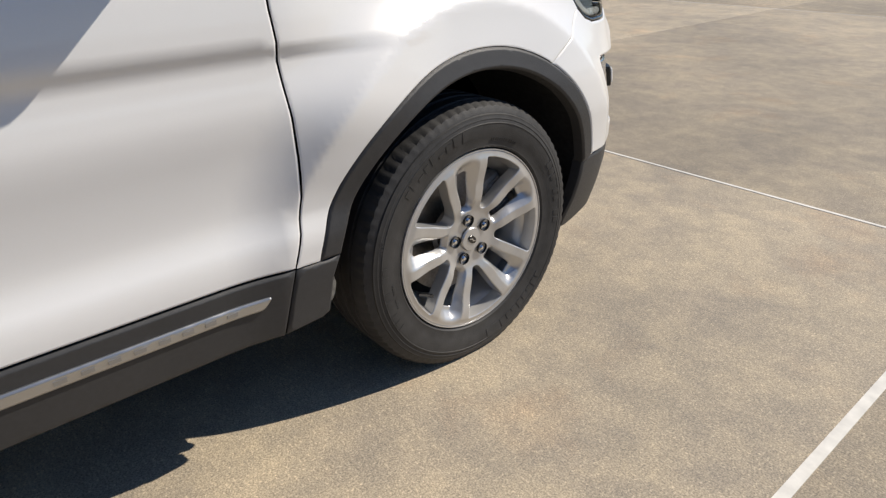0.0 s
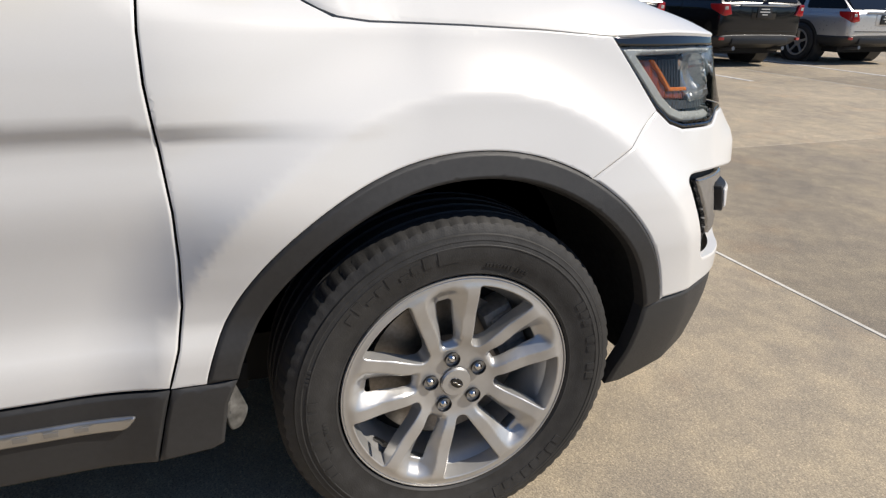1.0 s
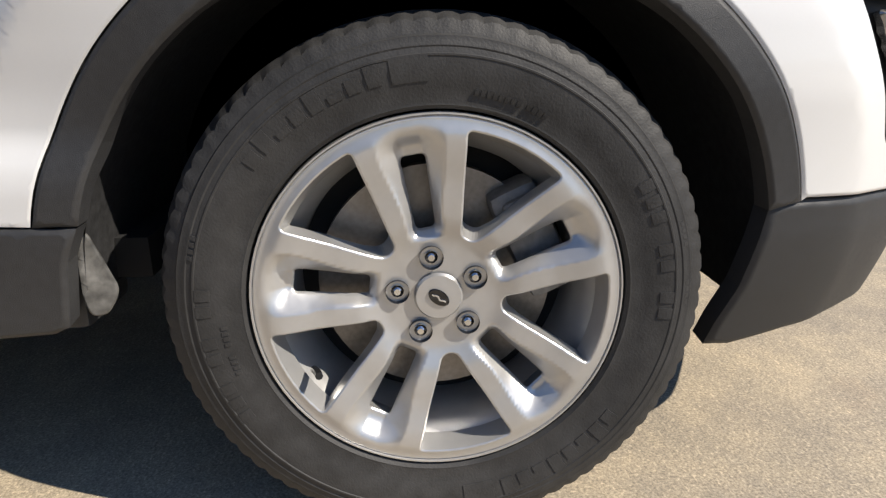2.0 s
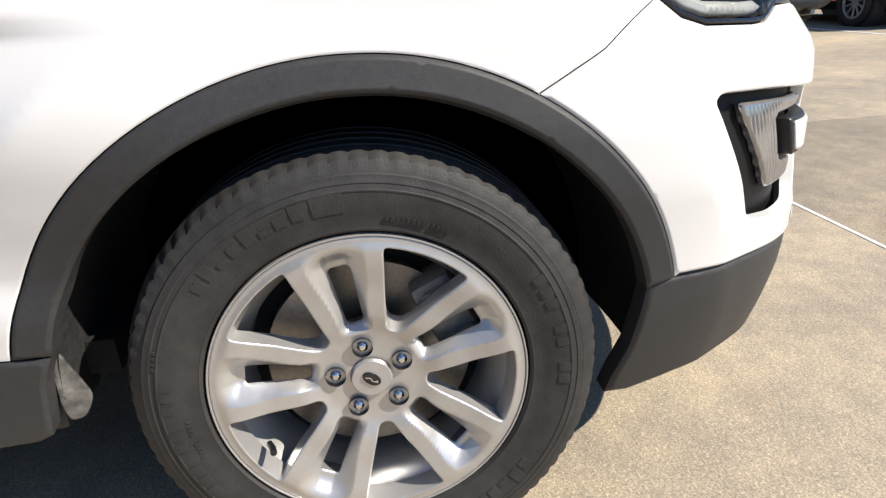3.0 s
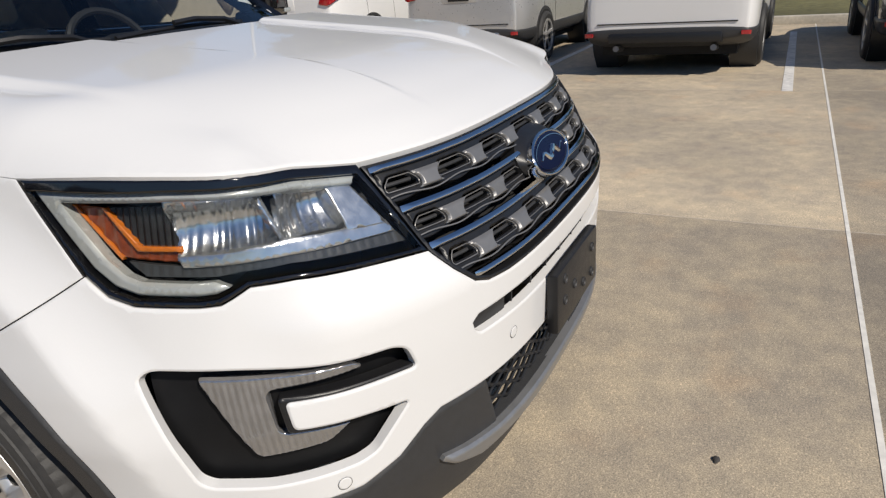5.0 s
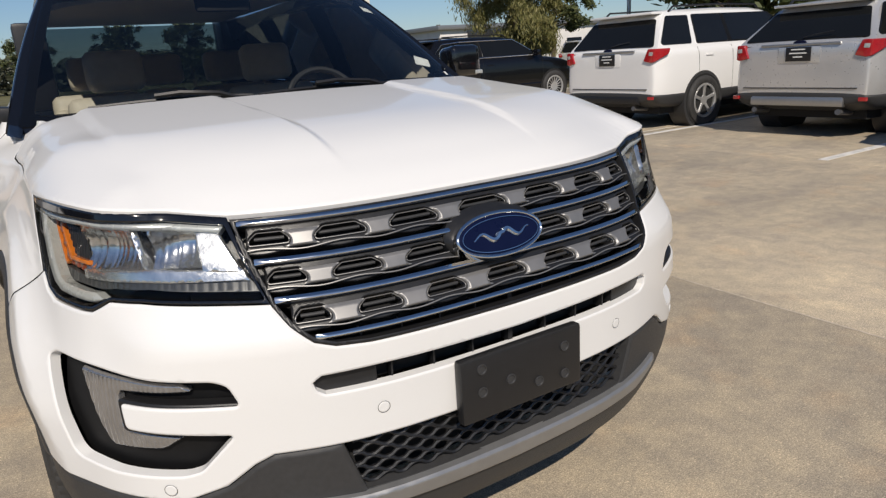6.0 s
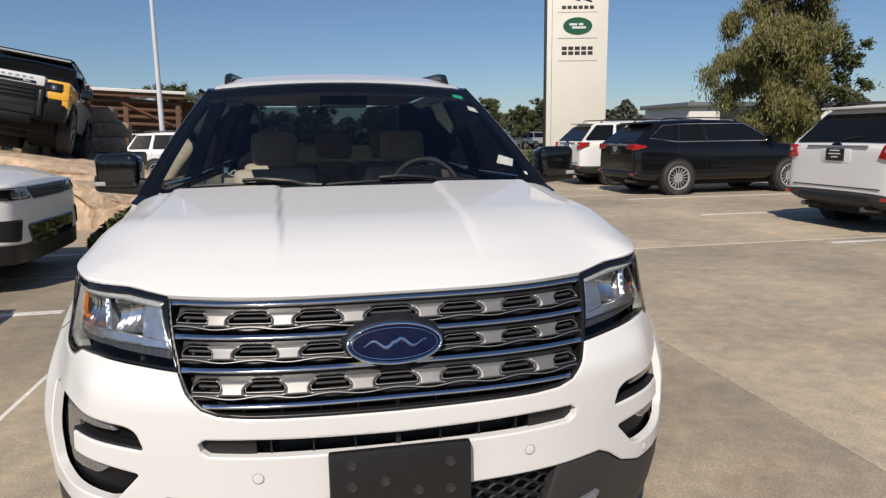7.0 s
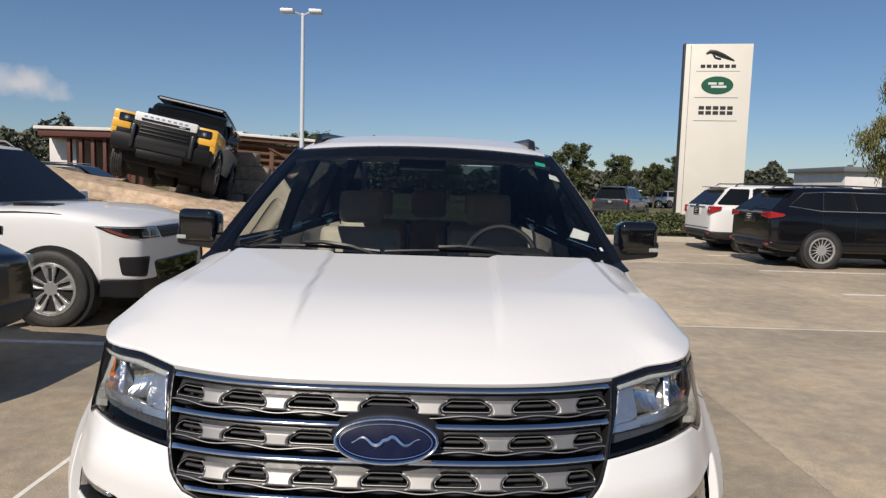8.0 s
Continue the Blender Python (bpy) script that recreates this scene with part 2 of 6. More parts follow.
def inside(pts, poly):
    x, y = pts[:, 0], pts[:, 1]
    hit = np.zeros(len(pts), bool)
    for (a, b), (c, d) in zip(poly, poly[1:] + poly[:1]):
        if b != d:
            hit ^= ((b > y) != (d > y)) & (x < (c - a) * (y - b) / (d - b) + a)
    return hit


def off_edge(pts, loops):
    """The distance of each point from the nearest of the outlines."""
    best = np.full(len(pts), 1e9)
    for loop in loops:
        for (a, b), (c, d) in zip(loop, loop[1:] + loop[:1]):
            e = np.array([c - a, d - b])
            t = np.clip(((pts - (a, b)) @ e) / (e @ e + 1e-12), 0, 1)
            best = np.minimum(best, np.hypot(*(pts - (a, b) - t[:, None] * e).T))
    return best


def panel(name, surface, outline, mat, parent, holes=(), gap=0.0, edge=0.006, drop=0.003, skirt=0.012, grid=0.03, step=0.02, lift=0.0, label="", shut=False):
    """A sheet cut out of a curved surface: surface(u, v, lift) gives points. Its rim is rolled in, and turned back by skirt."""
    loops = [dense(outline, step)] + [dense(h, step) for h in holes]
    raw = [np.array(p) for p in loops]
    for r in raw:  # rolled rims get finer rows
        area = 0.5 * np.sum(r[:, 0] * np.roll(r[:, 1], -1) - np.roll(r[:, 0], -1) * r[:, 1])
        if area < 0:
            r[:] = r[::-1]
    def shift(r, k):
        t = np.roll(r, -1, 0) - np.roll(r, 1, 0)
        t /= np.linalg.norm(t, axis=1)[:, None] + 1e-9
        return r + k * np.stack([-t[:, 1], t[:, 0]], 1)
    if gap:
        raw = [shift(r, gap if i == 0 else -gap) for i, r in enumerate(raw)]
    loops = [[tuple(p) for p in r] for r in raw]
    pts, edges = [], []
    for loop in loops:
        k = len(pts)
        pts += loop
        edges += [(k + i, k + (i + 1) % len(loop)) for i in range(len(loop))]
    lo, hi = raw[0].min(0), raw[0].max(0)
    gx, gy = np.meshgrid(np.arange(lo[0] + grid / 2, hi[0], grid), np.arange(lo[1] + grid / 2, hi[1], grid))
    extra = [np.stack([gx.ravel(), gy.ravel()], 1)]
    for i, r in enumerate(raw):
        extra += [shift(r, (k if i == 0 else -k)) for k in (edge * 0.5, edge)]
    def keep(p, tol):
        ok = inside(p, loops[0])
        for h in loops[1:]:
            ok &= ~inside(p, h)
        return p[ok & (off_edge(p, loops) > tol)]
    grid_pts = keep(extra[0], edge * 1.4)
    rim_pts = np.vstack([keep(p, edge * (0.4 if i % 2 == 0 else 0.85)) for i, p in enumerate(extra[1:])]) if edge else np.zeros((0, 2))
    allp = [Vector(p) for p in pts] + [Vector(p) for p in grid_pts] + [Vector(p) for p in rim_pts]
    vs, _, fs, *_ = delaunay_2d_cdt(allp, edges, [], 0, 1e-6)
    v2 = np.array([(v.x, v.y) for v in vs])
    tri = np.array([fc for fc in fs if len(fc) == 3])
    mid = v2[tri].mean(1)
    ok = inside(mid, loops[0])
    for h in loops[1:]:
        ok &= ~inside(mid, h)
    tri = tri[ok]

    def place(p):
        d = off_edge(p, loops)
        sink = drop * (1 - np.clip(d / max(edge, 1e-6), 0, 1)) ** 2
        return surface(p[:, 0], p[:, 1], lift - sink)
    xyz = place(v2)
    h = 0.002
    bare = surface(v2[:, 0], v2[:, 1], np.full(len(v2), lift))
    du = surface(v2[:, 0] + h, v2[:, 1], np.full(len(v2), lift)) - surface(v2[:, 0] - h, v2[:, 1], np.full(len(v2), lift))
    dv = surface(v2[:, 0], v2[:, 1] + h, np.full(len(v2), lift)) - surface(v2[:, 0], v2[:, 1] - h, np.full(len(v2), lift))
    flat = np.cross(du, dv)
    flat /= np.linalg.norm(flat, axis=1)[:, None] + 1e-12
    up = surface(v2[:, 0], v2[:, 1], np.full(len(v2), lift + 0.01)) - bare
    sign = np.where((flat * up).sum(1) < 0, -1, 1)[:, None]
    flat *= sign
    fn = np.cross(xyz[tri[:, 1]] - xyz[tri[:, 0]], xyz[tri[:, 2]] - xyz[tri[:, 0]])
    turn = (fn * flat[tri].mean(1)).sum(1) < 0
    tri[turn] = tri[turn][:, ::-1]
    fn[turn] *= -1
    # shading: the surface's own direction, and the rolled rim's where it rolls
    near = off_edge(v2, loops) < edge * 0.99
    soft = np.zeros_like(xyz)
    for k in range(3):
        np.add.at(soft, tri[:, k], fn)
    soft /= np.linalg.norm(soft, axis=1)[:, None] + 1e-12
    normal = np.where(near[:, None] & (drop > 0), soft, flat)
    verts, faces, normals = list(xyz), [tuple(t) for t in tri], list(normal)
    if skirt:
        once = {}
        for t in tri:
            for a, b in ((t[0], t[1]), (t[1], t[2]), (t[2], t[0])):
                once[(a, b)] = once.get((a, b), 0) + 1
        for (a, b) in [e for e in once if (e[1], e[0]) not in once]:
            k = len(verts)
            pa, pb, na, nb = xyz[a], xyz[b], flat[a], flat[b]
            out = np.cross(pb - pa, (na + nb) / 2)
            out /= np.linalg.norm(out) + 1e-12
            verts += [pa, pb, pb - nb * skirt, pa - na * skirt]
            normals += [out] * 4
            faces.append((k + 1, k, k + 3, k + 2))
    ob = mesh_object(name, verts, faces, mat, parent, label, True, normals)
    if shut:  # a shut line's white inner edges, coloured dark to give its shade
        ob.data.materials.append(M_DARK)
        for fc in ob.data.polygons[len(tri):]:
            fc.material_index = 1
    return ob


# ---- the white car: its skin ----
PLAN_X = (0, .20, .33, .46, .605, .75, .835, .888, .925, .955, .972, .980, .983, .985, .985)
PLAN_Y = (-.985, -.982, -.970, -.942, -.886, -.803, -.71, -.61, -.50, -.32, 0, .5, 1.0, 2.0, 4.0)


def plan_line():
    """The car's outline from above, from the middle of the nose to the tail, as points and run length."""
    p = np.array(list(zip(PLAN_X, PLAN_Y)))
    p = np.vstack([[-p[1, 0], p[1, 1]], p, 2 * p[-1] - p[-2]])
    pts = []
    for i in range(1, len(p) - 2):
        p0, p1, p2, p3 = p[i - 1:i + 3]
        d0, d1, d2 = (np.linalg.norm(b - a) ** 0.5 for a, b in ((p0, p1), (p1, p2), (p2, p3)))
        for k in range(24):
            t = d1 * k / 24
            a1, a2, a3 = p0 + (p1 - p0) * (t + d0) / d0, p1 + (p2 - p1) * t / d1, p2 + (p3 - p2) * (t - d1) / d2
            b1, b2 = a1 + (a2 - a1) * (t + d0) / (d0 + d1), a2 + (a3 - a2) * t / (d1 + d2)
            pts.append(b1 + (b2 - b1) * t / d1)
    pts = np.array(pts + [p[-2]])
    return pts, np.r_[0, np.cumsum(np.linalg.norm(np.diff(pts, axis=0), axis=1))]


PLAN, RUN = plan_line()
FRONT_IN = ((.18, .25, .35, .45, .54, .62, .71, .80, .826, .84, .88, .95, 1.03, 1.12), (.12, .075, .030, .008, .005, .003, .001, .003, .010, .019, .050, .086, .140, .215))
SIDE_IN = ((.18, .30, .38, .45, .62, .72, .80, .86, .92, 1.05, 1.2), (.066, .032, .012, .002, 0, .014, .036, .052, .068, .096, .14))
DOOR_IN = ((.18, .26, .40, .46, .500, .525, .585, .615, .68, .80, .885, .917, 1.0, 1.08, 1.165, 1.2), (.06, .022, .007, .003, .003, .006, .025, .026, .021, .005, .014, .001, .008, .028, .078, .10))
HUB_Z, ARCH = 0.365, 0.50


def along(u):
    a = np.abs(u)
    return np.interp(a, RUN, PLAN[:, 0]), np.interp(a, RUN, PLAN[:, 1])


def skin(u, z, lift=0.0):
    """The painted skin: u runs along the outline (negative: the car's right side), z is the height."""
    u, z = np.asarray(u, float), np.asarray(z, float)
    a, h = np.abs(u), 0.03
    x, y = along(a)
    x2, y2 = along(a + h)
    x1, y1 = along(np.abs(a - h))
    x1 = np.where(a < h, -x1, x1)
    tx, ty = x2 - x1, y2 - y1
    ln = np.hypot(tx, ty)
    nx, ny = ty / ln, -tx / ln
    wf, wd = ramp(.55, .95, -ny), ramp(.1, .55, y)
    d = pchip(z, *FRONT_IN) * wf + (1 - wf) * (pchip(z, *SIDE_IN) * (1 - wd) + pchip(z, *DOOR_IN) * wd)
    r = np.hypot(y, z - HUB_Z)
    # the arch stands out to a crisp crest, then falls straight to its lip
    over = np.logaddexp(0, (r - .594) / .004) * .004
    flare = np.clip(1 - over / .130, 0, 1) ** 2 - .10 * np.clip((.594 - r) / .09, 0, 1.2)
    d = d - (.012 + .025 * ramp(.45, .8, z)) * (1 + .45 * ramp(-.2, .3, y)) * flare * (1 - wf) - lift
    d = d + .11 * ramp(1.06, 1.17, z) * (1 - ramp(.45, .62, y)) * ramp(-.15, .05, y)
    x, y = x - nx * d, y - ny * d
    # the whole nose dips a little
    return np.stack([np.where(u < 0, -1, 1) * (x + .004), y - .029 * (z - .05), z + .025 * np.minimum(y, .6)], -1)


def run_at(y):
    """The run along the outline at a place on the flank."""
    return float(np.interp(y, PLAN[:, 1], RUN))


U0 = run_at(0.0)


def arc(r, a0, a1, n=24):
    """Part of a circle round the front hub, on the skin; angles from the rear, up."""
    out = []
    for k in range(n + 1):
        a = a0 + (a1 - a0) * k / n
        c, s = math.cos(a), math.sin(a)
        q = r * (1 + .012 * max(0, 2 * s * c))
        out.append((U0 + q * c * (1 + .03 * max(0, c)), HUB_Z + .982 * q * s))
    return out


def both(half):
    """A right and left half joined into one closed outline; the half runs from the middle to the middle."""
    return half + [(-u, z) for u, z in half[::-1] if u > 1e-6]


def mirrored(poly, side):
    return [(u * side, z) for u, z in poly]


LAMP_LOW = [(.532, .876), (.80, .893), (.885, .892), (.915, .878), (.94, .868), (.98, .866), (1.095, .869), (1.144, .882), (1.189, .912)]
LAMP_TOP = [(1.318, 1.058), (1.156, 1.056), (1.02, 1.055), (.88, 1.052), (.75, 1.044), (.612, 1.030)]
def hood_gap(u):
    """How far the bonnet's edge stands above the lamps and the grille."""
    return pchip(np.asarray(u, float), (0, .40, .612, .80, .95, 1.10, 1.20, 1.318, 1.40, 3.0), (.004, .005, .006, .010, .013, .014, .010, .002, 0, 0))


GRILLE_LOW = [(0, .778), (.344, .782), (.415, .788), (.456, .802), (.498, .837), (.530, .873)]
SEAM = [(1.189, .912), (1.300, .848), (1.401, .793)]
SEAM_A = math.pi - math.atan2(.4358, .245)
LOW_LINE = [(1.154, .494), (.98, .491), (.84, .487), (.74, .485), (.66, .510), (.60, .553), (.56, .571), (.425, .567), (0, .562)]
HOOD_LINE = [(1.318, 1.060), (1.50, 1.068), (1.653, 1.071), (1.84, 1.072), (1.905, 1.079), (1.95, 1.100), (2.003, 1.135), (2.045, 1.165)]
DOOR_LINE = [(2.20, 1.165), (2.205, 1.05), (2.203, .977), (2.192, .884), (2.180, .78), (2.177, .70), (2.179, .62), (2.191, .54), (2.211, .468)]
FOG = [(1.092, .757), (1.078, .766), (1.062, .768), (.936, .765), (.807, .755), (.657, .745), (.630, .733), (.612, .690),
       (.857, .702), (.848, .648), (.632, .625), (.706, .551), (.740, .543), (.897, .546), (.995, .557), (1.014, .570), (1.038, .631)]
SLOT = [(.468, .718), (.462, .700), (.445, .689), (.30, .686), (0, .684), (0, .722), (.325, .729), (.450, .729)]
MESH = [(0, .560), (.421, .564), (.378, .437), (0, .43)]

car = tagged(empty("suv"), "pearl white mid-size family SUV parked on the concrete", "car")

bumper = panel("bumper_cover", skin, both(GRILLE_LOW + LAMP_LOW + SEAM[1:] + arc(ARCH, SEAM_A, math.pi - math.atan2(.129, .492)) + LOW_LINE),
               M_WHITE, car, [rounded(mirrored(FOG, s), .012) for s in (1, -1)] + [both([SLOT[5], SLOT[6], SLOT[7], SLOT[0], SLOT[1], SLOT[2], SLOT[3], SLOT[4]])],
               gap=.0012, edge=.006, drop=.003, skirt=.022, grid=.024, label="white painted bumper cover with openings")

for s in (-1, 1):
    fender = SEAM[::-1] + HOOD_LINE + DOOR_LINE + arc(ARCH, math.atan2(.103, .489), SEAM_A, 40)
    panel("fender", skin, mirrored(fender, s), M_WHITE, car, gap=.0012, edge=.004, drop=.0015, grid=.014, shut=True)
    end = run_at(1.72)
    door = DOOR_LINE[::-1] + [(end + .02, 1.165), (end, .9), (end, .468)]
    panel("door", skin, mirrored(door, s), M_WHITE, car, gap=.003, edge=.005, drop=.002, grid=.03, shut=True)
    back = run_at(2.62)
    panel("door", skin, mirrored([(end, .468), (end, .9), (end + .02, 1.165), (back + .1, 1.165), (back + .08, .9), (back - .25, .468)], s), M_WHITE, car, gap=.0018, grid=.06)
    far = run_at(3.85)
    panel("rear_quarter", skin, mirrored([(back - .25, .468), (back + .08, .9), (back + .1, 1.165), (far, 1.165), (far, .468)], s), M_WHITE, car, gap=.0018, grid=.06)
    # black cladding round the arch and along the sill
    ring = arc(ARCH - .0005, math.atan2(.103, .489), math.pi - math.atan2(.129, .492), 44) + arc(.450, math.pi - .26, .235, 44)
    panel("arch_cladding", skin, mirrored(ring, s), M_CLAD, car, edge=.008, drop=.006, skirt=.03, grid=.02, lift=.003, label="textured black wheel arch cladding")
    panel("sill_cladding", skin, mirrored([(2.100, .466), (2.2095, .466), (2.224, .41), (2.243, .315), (2.15, .322), (2.13, .332), (2.118, .42)], s), M_CLAD, car, gap=.001, edge=.008, drop=.006, skirt=.03, lift=.003)
    sill = panel("sill_cladding", skin, mirrored([(2.2115, .466), (run_at(2.45), .466), (run_at(2.42), .310), (2.245, .313), (2.224, .41)], s), M_CLAD, car, gap=.001, edge=.008, drop=.006, skirt=.05, lift=.003)
    strip = panel("sill_strip", skin, mirrored(rounded([(2.268, .424), (2.72, .427), (3.2, .429), (3.2, .401), (2.72, .398), (2.288, .397)], .01), s), M_SATIN, sill, edge=.006, drop=.004, skirt=.006, lift=.010, label="chrome strip with raised bars")
    for k in range(8):
        u = 2.345 + .045 * k
        panel("bar", skin, mirrored([(u, .408), (u + .022, .408), (u + .022, .417), (u, .417)], s), M_SKID, strip, edge=0, drop=0, skirt=.002, lift=.0115)
    # the dark shell behind the gaps
    panel("inner_fender", skin, mirrored([(1.05, .50), (1.15, .78), (1.25, 1.0), (1.9, 1.02), (2.3, 1.1), (3.6, 1.1), (3.6, .35), (2.2, .35)] + arc(.475, .1, math.pi - .3, 30), s), M_DARK, car, edge=0, drop=0, skirt=0, grid=.08, lift=-.028)

# lower black bumper with its mesh and skid strip
lower = both([(0, .560)] + [(u, z - .003) for u, z in LOW_LINE[::-1][1:]] + [(1.206, .486), (1.212, .44), (1.222, .36), (1.240, .300), (1.247, .260), (1.20, .256), (1.10, .274), (.93, .288), (.63, .278), (0, .27)])
valance = panel("lower_bumper", skin, lower, M_CLAD, car, [both(MESH)], gap=.001, edge=.012, drop=.006, skirt=.03, grid=.03, lift=-.004, label="textured black lower bumper")
panel("mesh_backing", skin, both([(0, .57), (.45, .57), (.41, .42), (0, .42)]), M_DARK, valance, edge=0, drop=0, skirt=0, lift=-.075)


def ribs(rows, name, mat, parent, lift, r):
    """Wavy bars of a lower mesh."""
    for z, wave in rows:
        us = np.linspace(-.40, .40, 81)
        zz = z + .007 * np.sign(np.sin(us * 2 * math.pi / .068 + wave)) * np.abs(np.sin(us * 2 * math.pi / .068 + wave)) ** .6
        part(name, tube([Vector(p) for p in skin(us, zz, lift + 0 * us)], r, n=6), mat, parent)


ribs([(.545 - .0165 * k, math.pi * (k % 2)) for k in range(7)], "mesh_bar", M_TRIM, valance, -.030, .0048)
panel("skid_strip", skin, both([(0, .427), (.38, .432), (.50, .445), (.56, .456), (.566, .448), (.53, .418), (.45, .388), (0, .372)]), M_SKID, valance, edge=.01, drop=.008, skirt=.02, lift=.014, label="satin grey skid strip")
panel("slot_backing", skin, both([(0, .735), (.47, .735), (.49, .70), (.46, .68), (0, .678)]), M_DARK, bumper, edge=0, drop=0, skirt=0, lift=-.05)
for s in (-1, 1):
    panel("slot_filler", skin, mirrored([(.335, .735), (.475, .735), (.49, .70), (.46, .68), (.335, .68)], s), M_TRIM, bumper, edge=.002, drop=.001, skirt=.03, lift=-.02)
for k in range(-3, 4):
    panel("slot_rib", skin, [(k * .1 - .002, .68), (k * .1 + .002, .68), (k * .1 + .002, .73), (k * .1 - .002, .73)], M_TRIM, bumper, edge=0, drop=0, skirt=.03, lift=-.022)
for u, z in ((.331, .632), (-.331, .632), (.775, .512), (-.775, .512)):
    c = [(u + .0125 * math.cos(a), z + .0125 * math.sin(a)) for a in np.linspace(0, 2 * math.pi, 25)[:-1]]
    sensor = panel("parking_sensor", skin, c, M_WHITE, bumper, edge=.003, drop=.001, skirt=.004, lift=.0022)
    panel("sensor_ring", skin, [(u + .0136 * math.cos(a), z + .0136 * math.sin(a)) for a in np.linspace(0, 2 * math.pi, 25)[:-1]], M_TRIM, sensor, edge=0, drop=0, skirt=0, lift=.0012)

# fog lamps
for s in (-1, 1):
    bezel = panel("fog_bezel", skin, mirrored([(1.10, .775), (.60, .75), (.60, .60), (.69, .534), (1.04, .534), (1.065, .62)], s), M_PIT, bumper, edge=0, drop=0, skirt=.01, grid=.03, lift=-.040, label="black plastic fog lamp bezel")

    def flutes(u, z, lift, s=s):
        return skin(u, z, lift + .0007 * np.sin(np.asarray(u) * 2 * math.pi / .0125 + np.asarray(z) * 60))
    fog = rounded(mirrored([(1.008, .745), (.722, .735), (.705, .717), (.885, .712), (.872, .636), (.735, .620), (.785, .592), (.915, .590), (.945, .640)], s), .014)
    panel("fog_lens", flutes, fog, M_FOG, bezel, edge=.006, drop=.006, skirt=.01, grid=.0030, step=.006, lift=-.022, label="clear fluted fog lamp lens")
    rim = rounded(mirrored([(.868, .707), (.60, .693), (.60, .624), (.857, .641)], s), .01)
    panel("bar_edge", skin, rim, M_TRIM, bezel, edge=.004, drop=.003, skirt=.025, lift=-.006)

# ---- the white car: lamps and grille ----
def wavy(fn, amp, pitch):
    return lambda u, z, lift: fn(u, z, lift + amp * np.abs(np.sin(np.asarray(u) * math.pi / pitch)))


def bowl(u, z, lift, uc=0.0, zc=0.0, ru=0.1, rz=0.06, deep=0.05):
    k = np.clip(((np.asarray(u) - uc) / ru) ** 2 + ((np.asarray(z) - zc) / rz) ** 2, 0, 1.4)
    return skin(u, z, lift - deep * (1 - k / 1.4))


